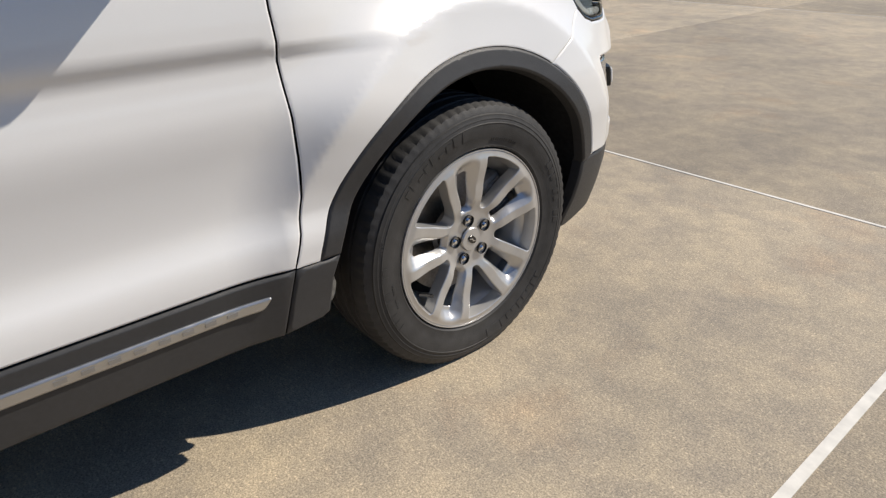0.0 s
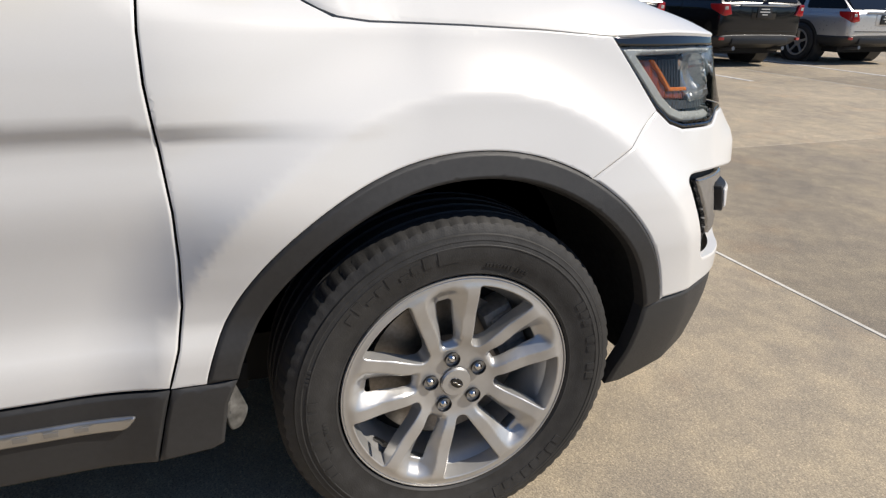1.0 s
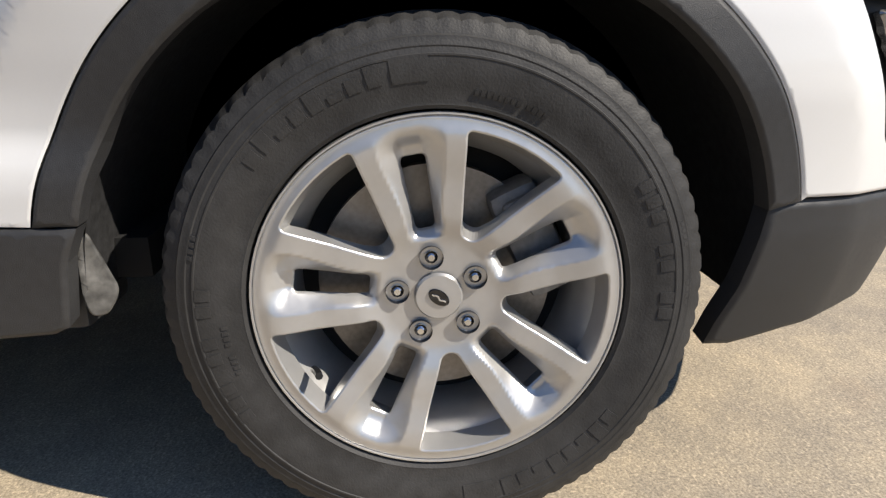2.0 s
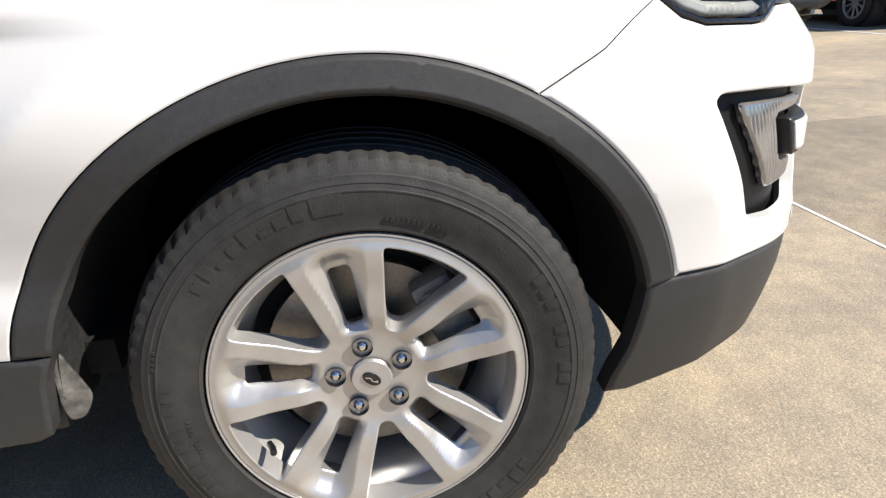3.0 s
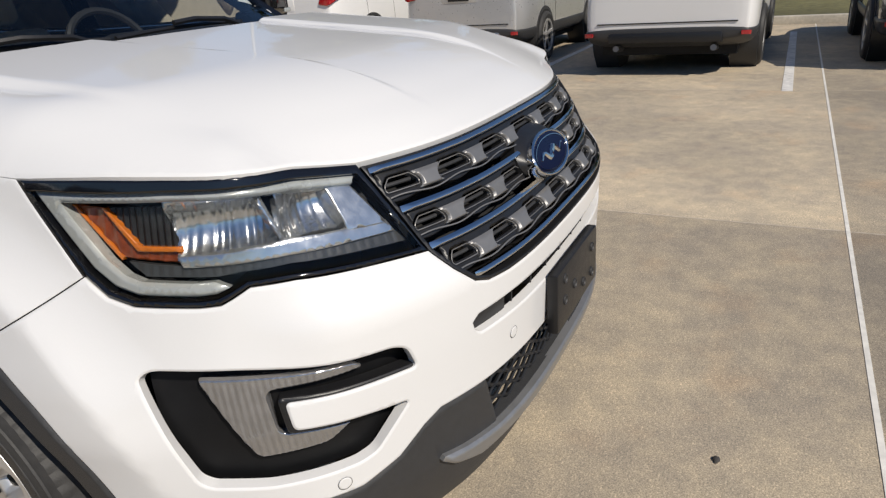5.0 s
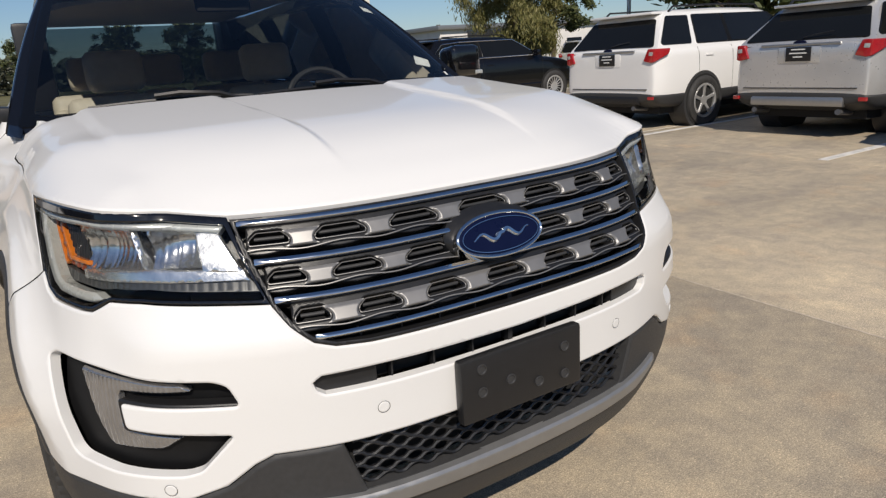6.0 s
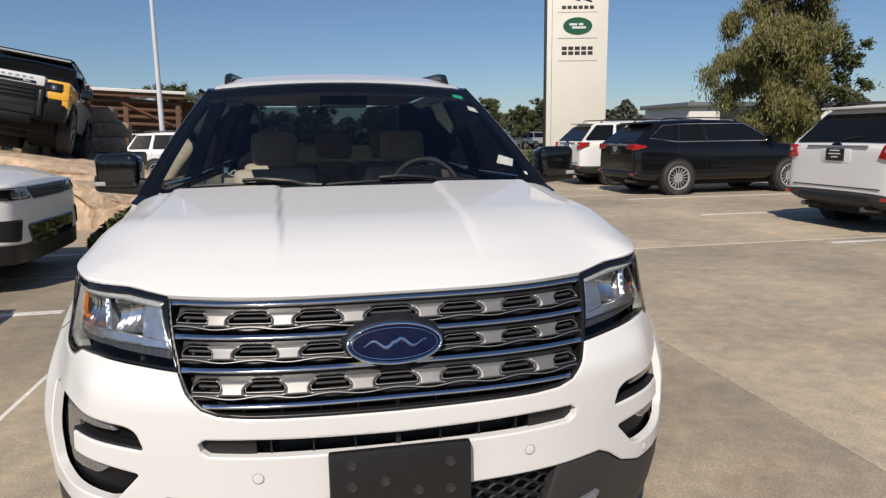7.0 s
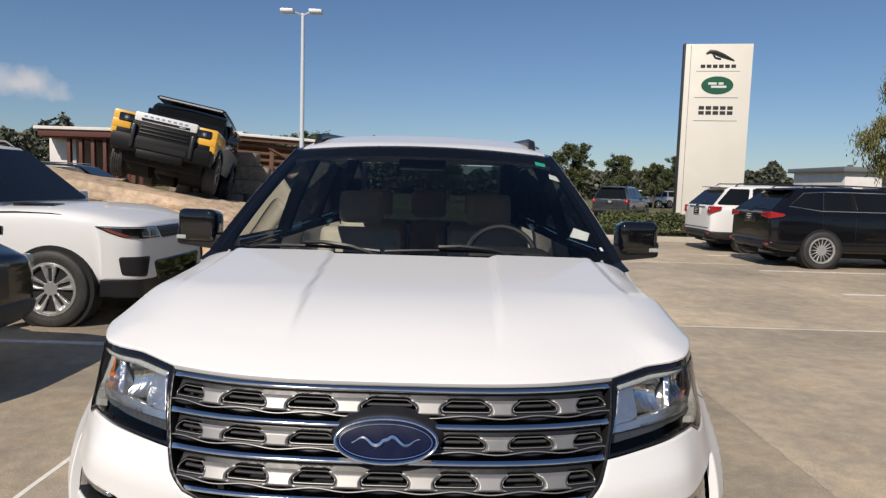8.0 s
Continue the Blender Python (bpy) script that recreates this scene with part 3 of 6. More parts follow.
for s in (-1, 1):
    OUT = LAMP_LOW + LAMP_TOP
    lamp = panel("headlight", skin, mirrored(OUT, s), M_TRIM, car, edge=0, drop=0, skirt=0, grid=.04, lift=-.085, label="clear headlight with amber corner and chrome bowls")
    inner = [(.545, .886), (.80, .903), (.888, .902), (.92, .888), (.945, .879), (.98, .877), (1.092, .880), (1.137, .892), (1.180, .920),
             (1.297, 1.040), (1.156, 1.041), (1.02, 1.043), (.88, 1.041), (.75, 1.033), (.620, 1.019)]
    rim_line = LAMP_LOW + [(u, z + .8 * float(hood_gap(u))) for u, z in LAMP_TOP]
    panel("gasket", skin, mirrored(rim_line, s), M_GLOSS, lamp, [mirrored(inner, s)], gap=.002, edge=.004, drop=.002, skirt=.02, lift=-.002, label="black rubber gasket")
    panel("lens", skin, mirrored(inner, s), M_LENS, lamp, edge=.006, drop=.002, skirt=0, grid=.03, lift=-.001, label="clear plastic lens").visible_shadow = False
    # grey light guide along the top, the rear and the bottom
    guide = [(.620, 1.018), (.75, 1.032), (.88, 1.040), (1.02, 1.042), (1.156, 1.040), (1.294, 1.039), (1.178, .921), (1.136, .894), (1.092, .882), (.983, .879), (.948, .881), (.922, .890),
             (.95, .900), (.99, .899), (1.085, .903), (1.115, .912), (1.15, .935), (1.240, 1.022), (1.15, 1.025), (1.02, 1.027), (.88, 1.025), (.75, 1.017), (.632, 1.005)]
    panel("light_guide", skin, mirrored(guide, s), M_GUIDE, lamp, edge=.008, drop=.006, skirt=.02, grid=.02, step=.015, lift=-.010, label="grey light guide")
    # amber corner, dark louvre, bowls, fin, shelf
    panel("amber_reflector", wavy(skin, -.003, .03), mirrored([(1.232, 1.013), (1.135, .930), (1.01, .922), (1.025, .945), (1.10, .948), (1.165, 1.010)], s), M_AMBER, lamp, edge=.004, drop=.003, skirt=.015, grid=.008, step=.01, lift=-.036, label="amber side reflector")
    panel("amber_rib", skin, mirrored([(1.168, 1.012), (1.160, 1.012), (1.094, .953), (1.015, .951), (1.012, .943), (1.099, .944)], s), M_ORANGE, lamp, edge=.002, drop=.002, skirt=.01, grid=.01, step=.01, lift=-.030, label="bright amber edge rib")
    panel("amber_rib", skin, mirrored([(1.236, 1.014), (1.229, 1.014), (1.132, .934), (1.136, .928)], s), M_ORANGE, lamp, edge=.002, drop=.002, skirt=.01, grid=.01, step=.01, lift=-.033)
    panel("louvre", wavy(skin, .006, .014), mirrored([(1.165, 1.010), (1.10, .950), (1.02, .948), (1.035, 1.012)], s), M_TRIM, lamp, edge=0, drop=0, skirt=.01, grid=.0035, step=.005, lift=-.045)
    panel("reflector_bowl", lambda u, z, l, s=s: wavy(lambda a, b, c: bowl(a, b, c, .915 * s, .975, .12, .055, .045), .0018, .018)(u, z, l), mirrored([(1.04, 1.026), (1.02, .930), (.815, .938), (.86, 1.028)], s),
          M_BOWL, lamp, edge=0, drop=0, skirt=.01, grid=.008, step=.01, lift=-.030, label="chrome reflector bowl")
    panel("reflector_bowl", lambda u, z, l, s=s: wavy(lambda a, b, c: bowl(a, b, c, .715 * s, .968, .11, .05, .05), .0012, .02)(u, z, l), mirrored([(.812, 1.022), (.80, .938), (.635, .935), (.655, 1.012)], s),
          M_BOWL, lamp, edge=0, drop=0, skirt=.01, grid=.008, step=.01, lift=-.028, label="chrome reflector bowl")
    panel("fin", skin, mirrored([(.862, 1.022), (.846, 1.022), (.797, .936), (.808, .934)], s), M_REFLECT, lamp, edge=.006, drop=.012, skirt=.05, grid=.01, lift=-.022, label="satin silver divider fin")
    panel("corner_plate", skin, mirrored([(.688, 1.014), (.636, 1.006), (.583, .930), (.668, .936)], s), M_REFLECT, lamp, edge=.004, drop=.004, skirt=.05, lift=-.022)
    panel("shelf", skin, mirrored([(1.02, .936), (.80, .947), (.585, .936), (.572, .914), (.80, .922), (1.01, .919)], s), M_REFLECT, lamp, edge=.003, drop=.003, skirt=.045, grid=.01, lift=-.024)
    panel("lower_tray", wavy(skin, .0012, .02), mirrored([(1.12, .928), (1.01, .921), (.80, .926), (.575, .918), (.55, .892), (.80, .908), (.90, .906), (.95, .902), (1.085, .905)], s), M_TRAY, lamp, edge=0, drop=0, skirt=.01, grid=.006, lift=-.032)

grille_top = [(u, 1.030) for u in (.608, .45, .3, .15, 0)]
GR = both([(0, 1.030)] + grille_top[::-1][1:] + GRILLE_LOW[::-1])
grille = panel("grille", skin, GR, M_DARK, car, edge=0, drop=0, skirt=0, grid=.05, lift=-.085, label="black grille with chrome bars and satin tabs")
GRIN = both([(0, 1.026), (.30, 1.026), (.596, 1.024), (.521, .876), (.490, .842), (.450, .810), (.412, .797), (.344, .791), (0, .787)])
panel("grille_frame", skin, GR, M_TRIM, grille, [GRIN], gap=.001, edge=.004, drop=.002, skirt=.05, lift=.001)
BARS = (1.021, .951, .881, .811)


def half_at(z):
    """Half the grille's clear run at a height."""
    return float(np.interp(z, (.78, .80, .811, .842, .876, 1.024), (.33, .42, .452, .490, .521, .594)))


for z in BARS:
    w = half_at(z)
    bar = [(u, z + .0052) for u in np.linspace(-w, w, 41)] + [(u, z - .0052) for u in np.linspace(w, -w, 41)]
    panel("chrome_bar", skin, bar, M_CHROME, grille, edge=.005, drop=.005, skirt=.012, grid=.01, step=.03, lift=.002, label="chrome grille bar")
    panel("bar_base", skin, [(u, zz - .013) for u, zz in bar[:41]] + [(u, zz - .004) for u, zz in bar[41:]], M_TRIM, grille, edge=.003, drop=.004, skirt=.03, step=.03, lift=-.006)
for row, z0 in enumerate((.986, .916, .846)):
    w = half_at(z0)
    tabs = [t * w / .56 for t in (-.437, -.262, -.0875, .0875, .262, .437)]
    # the openings between the tabs, each a long slot with a bar across
    cut = [t + .5 * (tabs[1] - tabs[0]) for t in [tabs[0] - (tabs[1] - tabs[0])] + tabs]
    half = (tabs[1] - tabs[0]) / 2 - .029
    holes, spans = [], []
    for c in cut:
        a, b = max(c - half, -w + .006), min(c + half, w - .006)
        if b - a < .03:
            continue
        mid, hw = (a + b) / 2, (b - a) / 2
        dome = [(-.93, -.0090), (-1, -.0035), (-.93, .0025), (-.62, .0125), (.62, .0125), (.93, .0025), (1, -.0035), (.93, -.0090)]
        holes.append(rounded([(mid + hw * p, z0 + q) for p, q in dome[::-1]], .004, 3))
        spans.append((a, b))

    top, low = z0 + .0265, z0 - .0255
    plate = [(u, low + .004 * math.cos(2 * math.pi * (u - tabs[2]) / (tabs[3] - tabs[2]))) for u in np.linspace(-w, w, 81)] + [(w, top), (-w, top)]
    panel("grille_plate", skin, plate, M_TRIM, grille, holes, edge=.006, drop=.007, skirt=.03, grid=.012, step=.012, lift=-.014)
    for t in tabs:
        if row == 1 and abs(t) < .12:
            continue
        side = [(.046, .0150), (.0375, .0105), (.0280, .0020), (.0262, -.0035), (.0290, -.0105), (.040, -.0140)]
        tab = [(t - a, z0 + b) for a, b in side] + [(t, z0 - .0145)] + [(t + a, z0 + b) for a, b in side[::-1]]
        panel("tab", skin, rounded(tab, .005, 3), M_TAB, grille, edge=.006, drop=.006, skirt=.02, grid=.012, step=.008, lift=-.002, label="satin silver tab")
    # bright lower lip that waves under tabs and openings
    us = np.linspace(-w + .004, w - .004, 121)
    zz = z0 - .0170 + .003 * np.cos(2 * math.pi * (us - tabs[2]) / (tabs[3] - tabs[2]) + math.pi)
    part("wave_lip", tube([Vector(p) for p in skin(us, zz, -.006 + 0 * us)], .0016, n=6), M_TAB, grille)
    for (a, b), hole in zip(spans, holes):
        # the thin bright lip of each opening, and the bar across it
        loop = np.array(dense(hole, .004))
        part("slot_lip", tube([Vector(p) for p in skin(loop[:, 0], loop[:, 1], np.full(len(loop), -.0125))], .0011, True, 5), M_TAB, grille)
        us = np.linspace(a + .012, b - .012, 9)
        part("slot_bar", tube([Vector(p) for p in skin(us, z0 - .0015 + 0 * us, -.026 + 0 * us)], .0040, n=8), M_CLAD, grille)
for k in range(-4, 5):
    panel("grille_rib", skin, [(k * .09 - .002, .785), (k * .09 + .002, .785), (k * .09 + .002, .806), (k * .09 - .002, .806)], M_TRIM, grille, edge=0, drop=0, skirt=.03, lift=-.02)

# oval badge, its mark a plain pale stroke
def oval(rx, rz, n=48):
    return [(rx * math.cos(a), .931 + rz * math.sin(a)) for a in np.linspace(0, 2 * math.pi, n + 1)[:-1]]


badge = panel("badge", skin, oval(.114, .046), M_CHROME, grille, [oval(.106, .039)], edge=.004, drop=.004, skirt=.04, grid=.003, step=.004, lift=.030, label="blue oval badge in a chrome ring")
panel("badge_field", skin, oval(.107, .040), M_OVAL, badge, edge=.01, drop=.002, skirt=0, grid=.01, step=.005, lift=.027)
panel("badge_line", skin, oval(.1, .034), M_CHROME, badge, [oval(.0985, .0325)], edge=0, drop=0, skirt=0, step=.008, grid=.05, lift=.0295)
panel("badge_seat", skin, oval(.125, .057), M_TRIM, badge, edge=.02, drop=.02, skirt=.04, lift=.012)
us = np.linspace(-.072, .072, 61)
part("badge_stroke", tube([Vector(p) for p in skin(us, .931 + (.0095 - .06 * np.abs(us)) * np.sin(us * 105 + .4), np.full(61, .028))], lambda t: .0052 * math.sin(math.pi * min(max(t, .06), .94)) + .0014, n=6), M_CHROME, badge, "plain pale sweep")

# black plate holder
bm = box((-.171, -1.030, .517), (.171, -1.002, .668), .008)
add_box(bm, (-.15, -1.005, .53), (.15, -.96, .65), .005)
holder = part("plate_holder", bm, M_TRIM, car, "empty black plastic plate holder")
for x, z in ((-.118, .585), (.118, .625), (-.04, .592), (.04, .560), (-.118, .640), (.118, .555)):
    part("hole", lathe([(-.012, .0130), (-.0165, .0120), (-.0165, .0100), (-.0138, .0085), (-.0138, .0005)], 20), M_CLAD, holder).matrix_basis = pose(x, -1.017, z, 0, 0, 90)

# ---- the white car: bonnet, cabin ----
EDGE_U = np.r_[np.linspace(0, .612, 18), np.linspace(.65, 1.318, 22), np.linspace(1.36, 2.045, 24)]
EDGE_Z = np.interp(EDGE_U, [0, .612] + [u for u, z in LAMP_TOP[::-1]] + [u for u, z in HOOD_LINE[1:]], [1.033, 1.033] + [z + .003 for u, z in LAMP_TOP[::-1]] + [z + .004 for u, z in HOOD_LINE[1:]]) + hood_gap(EDGE_U)
EDGE = skin(EDGE_U, EDGE_Z, np.full(len(EDGE_U), .002))
EDGE = np.vstack([EDGE[::-1] * (-1, 1, 1), EDGE[1:]])


def bonnet(x, y, lift):
    """The bonnet's height: it rises from its edge line to a nearly flat top with two creases."""
    x, y = np.asarray(x, float), np.asarray(y, float)
    p, best, near, total, ze, yb = np.stack([x, y], -1), np.full(x.shape, 1e9), 0, 0, 0, 0
    for a, b in zip(EDGE[:-1], EDGE[1:]):
        e = (b - a)[:2]
        t = np.clip(((p - a[:2]) @ e) / (e @ e), 0, 1)
        d = np.hypot(*np.moveaxis(p - a[:2] - t[..., None] * e, -1, 0))
        w = np.hypot(*e) / (d ** 2 + 2e-6) ** 2
        total, ze, yb = total + w, ze + w * (a[2] + t * (b - a)[2]), yb + w * (a[1] + t * (b - a)[1])
        best = np.minimum(best, d)
    ze, yb = ze / total, yb / total
    soft = (total * 2 / math.pi) ** (-1 / 3)
    best = best + (soft - best) * ramp(.04, .13, best)
    top = 1.176 + .090 * (y + .41) - .026 * (x / .8) ** 2
    crease = .262 + .05 * (y + .77) / 1.1
    top = top - .011 * (1 - ramp(-.010, .012, np.abs(x) - crease)) * ramp(-.84, -.55, y)
    top = top - .017 * ramp(.0, .035, np.abs(x) - (.665 + .03 * (y + .4))) * ramp(-.5, -.1, y)
    k = 1 - (1 - np.clip(best / (.42 - .27 * ramp(-.78, -.25, yb)), 0, 1)) ** 2.5
    return np.stack([x, y, ze + (top - ze) * k + lift], -1)


rear = [(x, .105 + .085 * (x / .677) ** 2 + .035 * float(ramp(.66, .80, abs(x)))) for x in np.linspace(EDGE[-1][0] - .01, -EDGE[-1][0] + .01, 25)]
hood = panel("bonnet", bonnet, [(a, b) for a, b, c in EDGE] + rear, M_WHITE, car, gap=.001, edge=.005, drop=.003, skirt=.015, grid=.013, label="white bonnet with two creases")


def screen(a, b, lift):
    """The windscreen: a across, b up."""
    a, b = np.asarray(a, float), np.asarray(b, float)
    return np.stack([a * (.865 - .195 * b), .255 + .81 * b + .20 * a ** 2 * (1 - .45 * b) - lift * .55, 1.160 + .517 * b - .030 * a ** 2 * b + .02 * np.sin(math.pi * b) + lift * .83], -1)


windscreen = panel("windscreen", screen, [(-1, 0), (1, 0), (1, 1), (-1, 1)], M_SCREEN, car, edge=0, drop=0, skirt=0, grid=.08, step=.05, label="dark windscreen glass")
windscreen.visible_shadow = False
# black frit; its deep top band also stands in for shade under the roof
panel("windscreen_frit", screen, [(-1, -.03), (1, -.03), (1, 1), (-1, 1)], M_GLOSS, windscreen, [rounded([(-.955, .06), (.955, .06), (.945, .875), (-.945, .875)], .04)], edge=0, drop=0, skirt=0, grid=.1, step=.05, lift=-.003)
bm = bmesh.new()
add_box(bm, (-.80, .10, 1.08), (.80, .44, 1.150), .02)
part("cowl", bm, M_TRIM, car)
for x0, x1 in ((-.66, -.14), (-.12, .45)):
    pts = [Vector(screen(np.array(x / .86), np.array(.035 + .06 * (x - x0) / (x1 - x0) * (1 - (x - x0) / (x1 - x0)) + .012), np.array(.02))) for x in np.linspace(x0, x1, 14)]
    wiper = part("wiper", tube(pts, .007, n=6), M_TRIM, car, "black wiper arm and blade")
    part("wiper_arm", tube([pts[5] + Vector((0, -.01, .015)), pts[7] + Vector((0, -.02, .02)), pts[10] + Vector((0, -.03, .012)), Vector((x1 + .05, .30, 1.165))], .009, n=6), M_TRIM, wiper)


def roof_skin(x, y, lift):
    x, y = np.asarray(x, float), np.asarray(y, float)
    z = 1.664 + .126 * ramp(.75, 2.0, y) - .05 * ramp(2.6, 3.7, y) - .030 * (x / .67) ** 2 - .02 * (np.abs(x) / .67) ** 8
    z = z - .040 * (1 - ramp(0, .22, y - (.990 + .125 * (x / .67) ** 2)))
    return np.stack([x, y, z + lift], -1)


front = [(x, .990 + .125 * (x / .67) ** 2) for x in np.linspace(-.672, .672, 21)]
roof = panel("roof", roof_skin, front + [(.665, 3.5), (-.665, 3.5)], M_WHITE, car, edge=.015, drop=.012, skirt=.02, grid=.06, label="white roof")


def side_skin(y, z, lift, s=1):
    y, z = np.asarray(y, float), np.asarray(z, float)
    x = .905 - .44 * (z - 1.14) + .02 * np.sin(math.pi * (z - 1.14) / .55) - .03 * ramp(2.5, 3.8, y)
    return np.stack([s * (x + lift), y, z], -1)


for s in (-1, 1):
    fn = lambda y, z, l, s=s: side_skin(y, z, l, s)
    hole1 = rounded([(.62, 1.19), (1.18, 1.58), (1.66, 1.62), (1.72, 1.175)], .03)
    hole2 = rounded([(1.80, 1.175), (1.76, 1.62), (2.55, 1.62), (2.65, 1.19)], .03)
    hole3 = rounded([(2.76, 1.20), (2.68, 1.61), (3.25, 1.57), (3.45, 1.22)], .03)
    frame_side = panel("window_pillar", fn, [(.35, 1.145), (.46, 1.172), (.80, 1.405), (1.17, 1.652), (1.6, 1.69), (3.3, 1.67), (3.85, 1.14)], M_GLOSS, car, [hole1, hole2, hole3], edge=.01, drop=.006, skirt=.04, grid=.06, label="gloss black window pillars")
    for h in (hole1, hole2, hole3):
        panel("side_window", fn, h, M_TINT if h is not hole1 else M_SCREEN, frame_side, edge=0, drop=0, skirt=0, grid=.15, step=.08, lift=-.012).visible_shadow = False
    rail = [Vector((s * .60, 1.36, 1.690)), Vector((s * .605, 1.42, 1.728)), Vector((s * .61, 1.60, 1.748)), Vector((s * .61, 2.4, 1.785)), Vector((s * .60, 3.1, 1.78)), Vector((s * .60, 3.2, 1.73))]
    part("roof_rail", tube(rail, .02, n=8), M_TRIM, car, "black roof rail")
    part("roof_seam", tube([Vector(roof_skin(np.array(s * .61), np.array(y), np.array(.001))) for y in np.linspace(1.16, 3.4, 12)], .006, n=6), M_TRIM, roof)
    # mirror
    bm = bmesh.new()
    add_box(bm, (s * 1.015 - .095, .600, 1.185), (s * 1.015 + .095, .750, 1.342), .042, segments=4)
    for v in bm.verts:
        v.co.z += -.015 * ((v.co.y - .60) / .15) * (v.co.z - 1.265) / .07
        v.co.y += .045 * abs(v.co.x - s * .90) / .2
    mirror = part("door_mirror", bm, M_GLOSS, car, "gloss black door mirror", sharp=1.2)
    bm = bmesh.new()
    add_box(bm, (s * 1.085 - .022, .636, 1.200), (s * 1.085 + .022, .656, 1.218), .004)
    part("indicator", bm, M_GUIDE, mirror)
    bm = bmesh.new()
    add_box(bm, (min(s * .84, s * 1.12), .615, 1.148), (max(s * .84, s * 1.12), .735, 1.22), .018)
    for v in bm.verts:
        v.co.y += .30 * max(0, abs(v.co.x) - .95)
        v.co.z += .22 * max(0, abs(v.co.x) - 1.00)
    part("mirror_foot", bm, M_TRIM, mirror)
bm = box((-.86, 3.78, .45), (.86, 3.9, 1.15), .04)
part("tailgate", bm, M_WHITE, car)
part("rear_window", box((-.72, 3.60, 1.12), (.72, 3.62, 1.66)), M_REARGLASS, car, "dark tinted rear window").visible_shadow = False
part("headliner", box((-.62, 1.50, 1.665), (.62, 3.5, 1.675)), M_BEIGE, car)
for x in (-.70, .70):
    part("rear_pillar", box((x - .1, 3.45, 1.1), (x + .1, 3.7, 1.70), .03), M_TRIM, car)
part("floor_pan", box((-.84, .42, .36), (.84, 3.75, .42)), M_DARK, car)
part("engine_bay", box((-.55, -.78, .33), (.55, .44, .92)), M_DARK, car)
bm = bmesh.new()
add_box(bm, (-.84, .44, .80), (.84, .86, 1.115), .06)
add_box(bm, (.22, .62, 1.08), (.62, .86, 1.19), .05)
part("dashboard", bm, M_DASH, car, "dark dashboard")
bm = tube([(.42 + .185 * math.cos(a), 1.0 + .07 * math.sin(a), 1.10 + .17 * math.sin(a)) for a in np.linspace(0, 2 * math.pi, 33)[:-1]], .015, True)
add_box(bm, (.36, .93, 1.05), (.48, .99, 1.13), .02)
add_box(bm, (.25, .98, 1.085), (.59, 1.0, 1.105), .005)
part("steering_wheel", bm, M_DASH, car, "black steering wheel")
bm = bmesh.new()
add_box(bm, (-.12, 1.02, 1.545), (.12, 1.05, 1.615), .02)
add_box(bm, (-.02, 1.0, 1.59), (.02, 1.03, 1.625), .005)
part("inside_mirror", bm, M_DASH, car, "rear-view mirror")


def seat(x, y, w, head=True):
    bm = bmesh.new()
    tilt = pose(x, y, .62, -14, 0, 0)
    add_box(bm, (-w, -.07, .0), (w, .09, .60), .06, tilt, 3)
    add_box(bm, (-w, -.12, .06), (-w + .10, .06, .50), .045, tilt, 3)
    add_box(bm, (w - .10, -.12, .06), (w, .06, .50), .045, tilt, 3)
    add_box(bm, (x - w, y - .50, .48), (x + w, y + .06, .66), .06)
    st = part("seat", bm, M_BEIGE, car, "beige leather seat", sharp=1.2)
    bm = bmesh.new()
    add_box(bm, (-.14, -.06, .63), (.14, .06, .83), .05, tilt, 3)
    part("headrest", bm, M_BEIGE, st, sharp=1.2)
    return st


seat(-.40, 1.62, .25), seat(.40, 1.62, .25)
seat(-.42, 2.62, .26), seat(0, 2.65, .15), seat(.42, 2.62, .26)
panel("sticker", screen, [(.83, .855), (.90, .84), (.915, .885), (.84, .90)], M_GREEN, windscreen, edge=0, drop=0, skirt=0, lift=.002, label="small green sticker")
panel("sticker", screen, [(.885, .72), (.955, .69), (.965, .745), (.90, .775)], M_PAPER, windscreen, edge=0, drop=0, skirt=0, lift=-.006, label="white paper sticker")
panel("sticker", screen, [(.82, .20), (.91, .17), (.95, .23), (.87, .27)], M_PAPER, windscreen, edge=0, drop=0, skirt=0, lift=-.006, label="white paper sticker")
panel("sticker", screen, [(.955, .09), (.97, .09), (.97, .115), (.955, .115)], M_PAPER, windscreen, edge=0, drop=0, skirt=0, lift=.002)

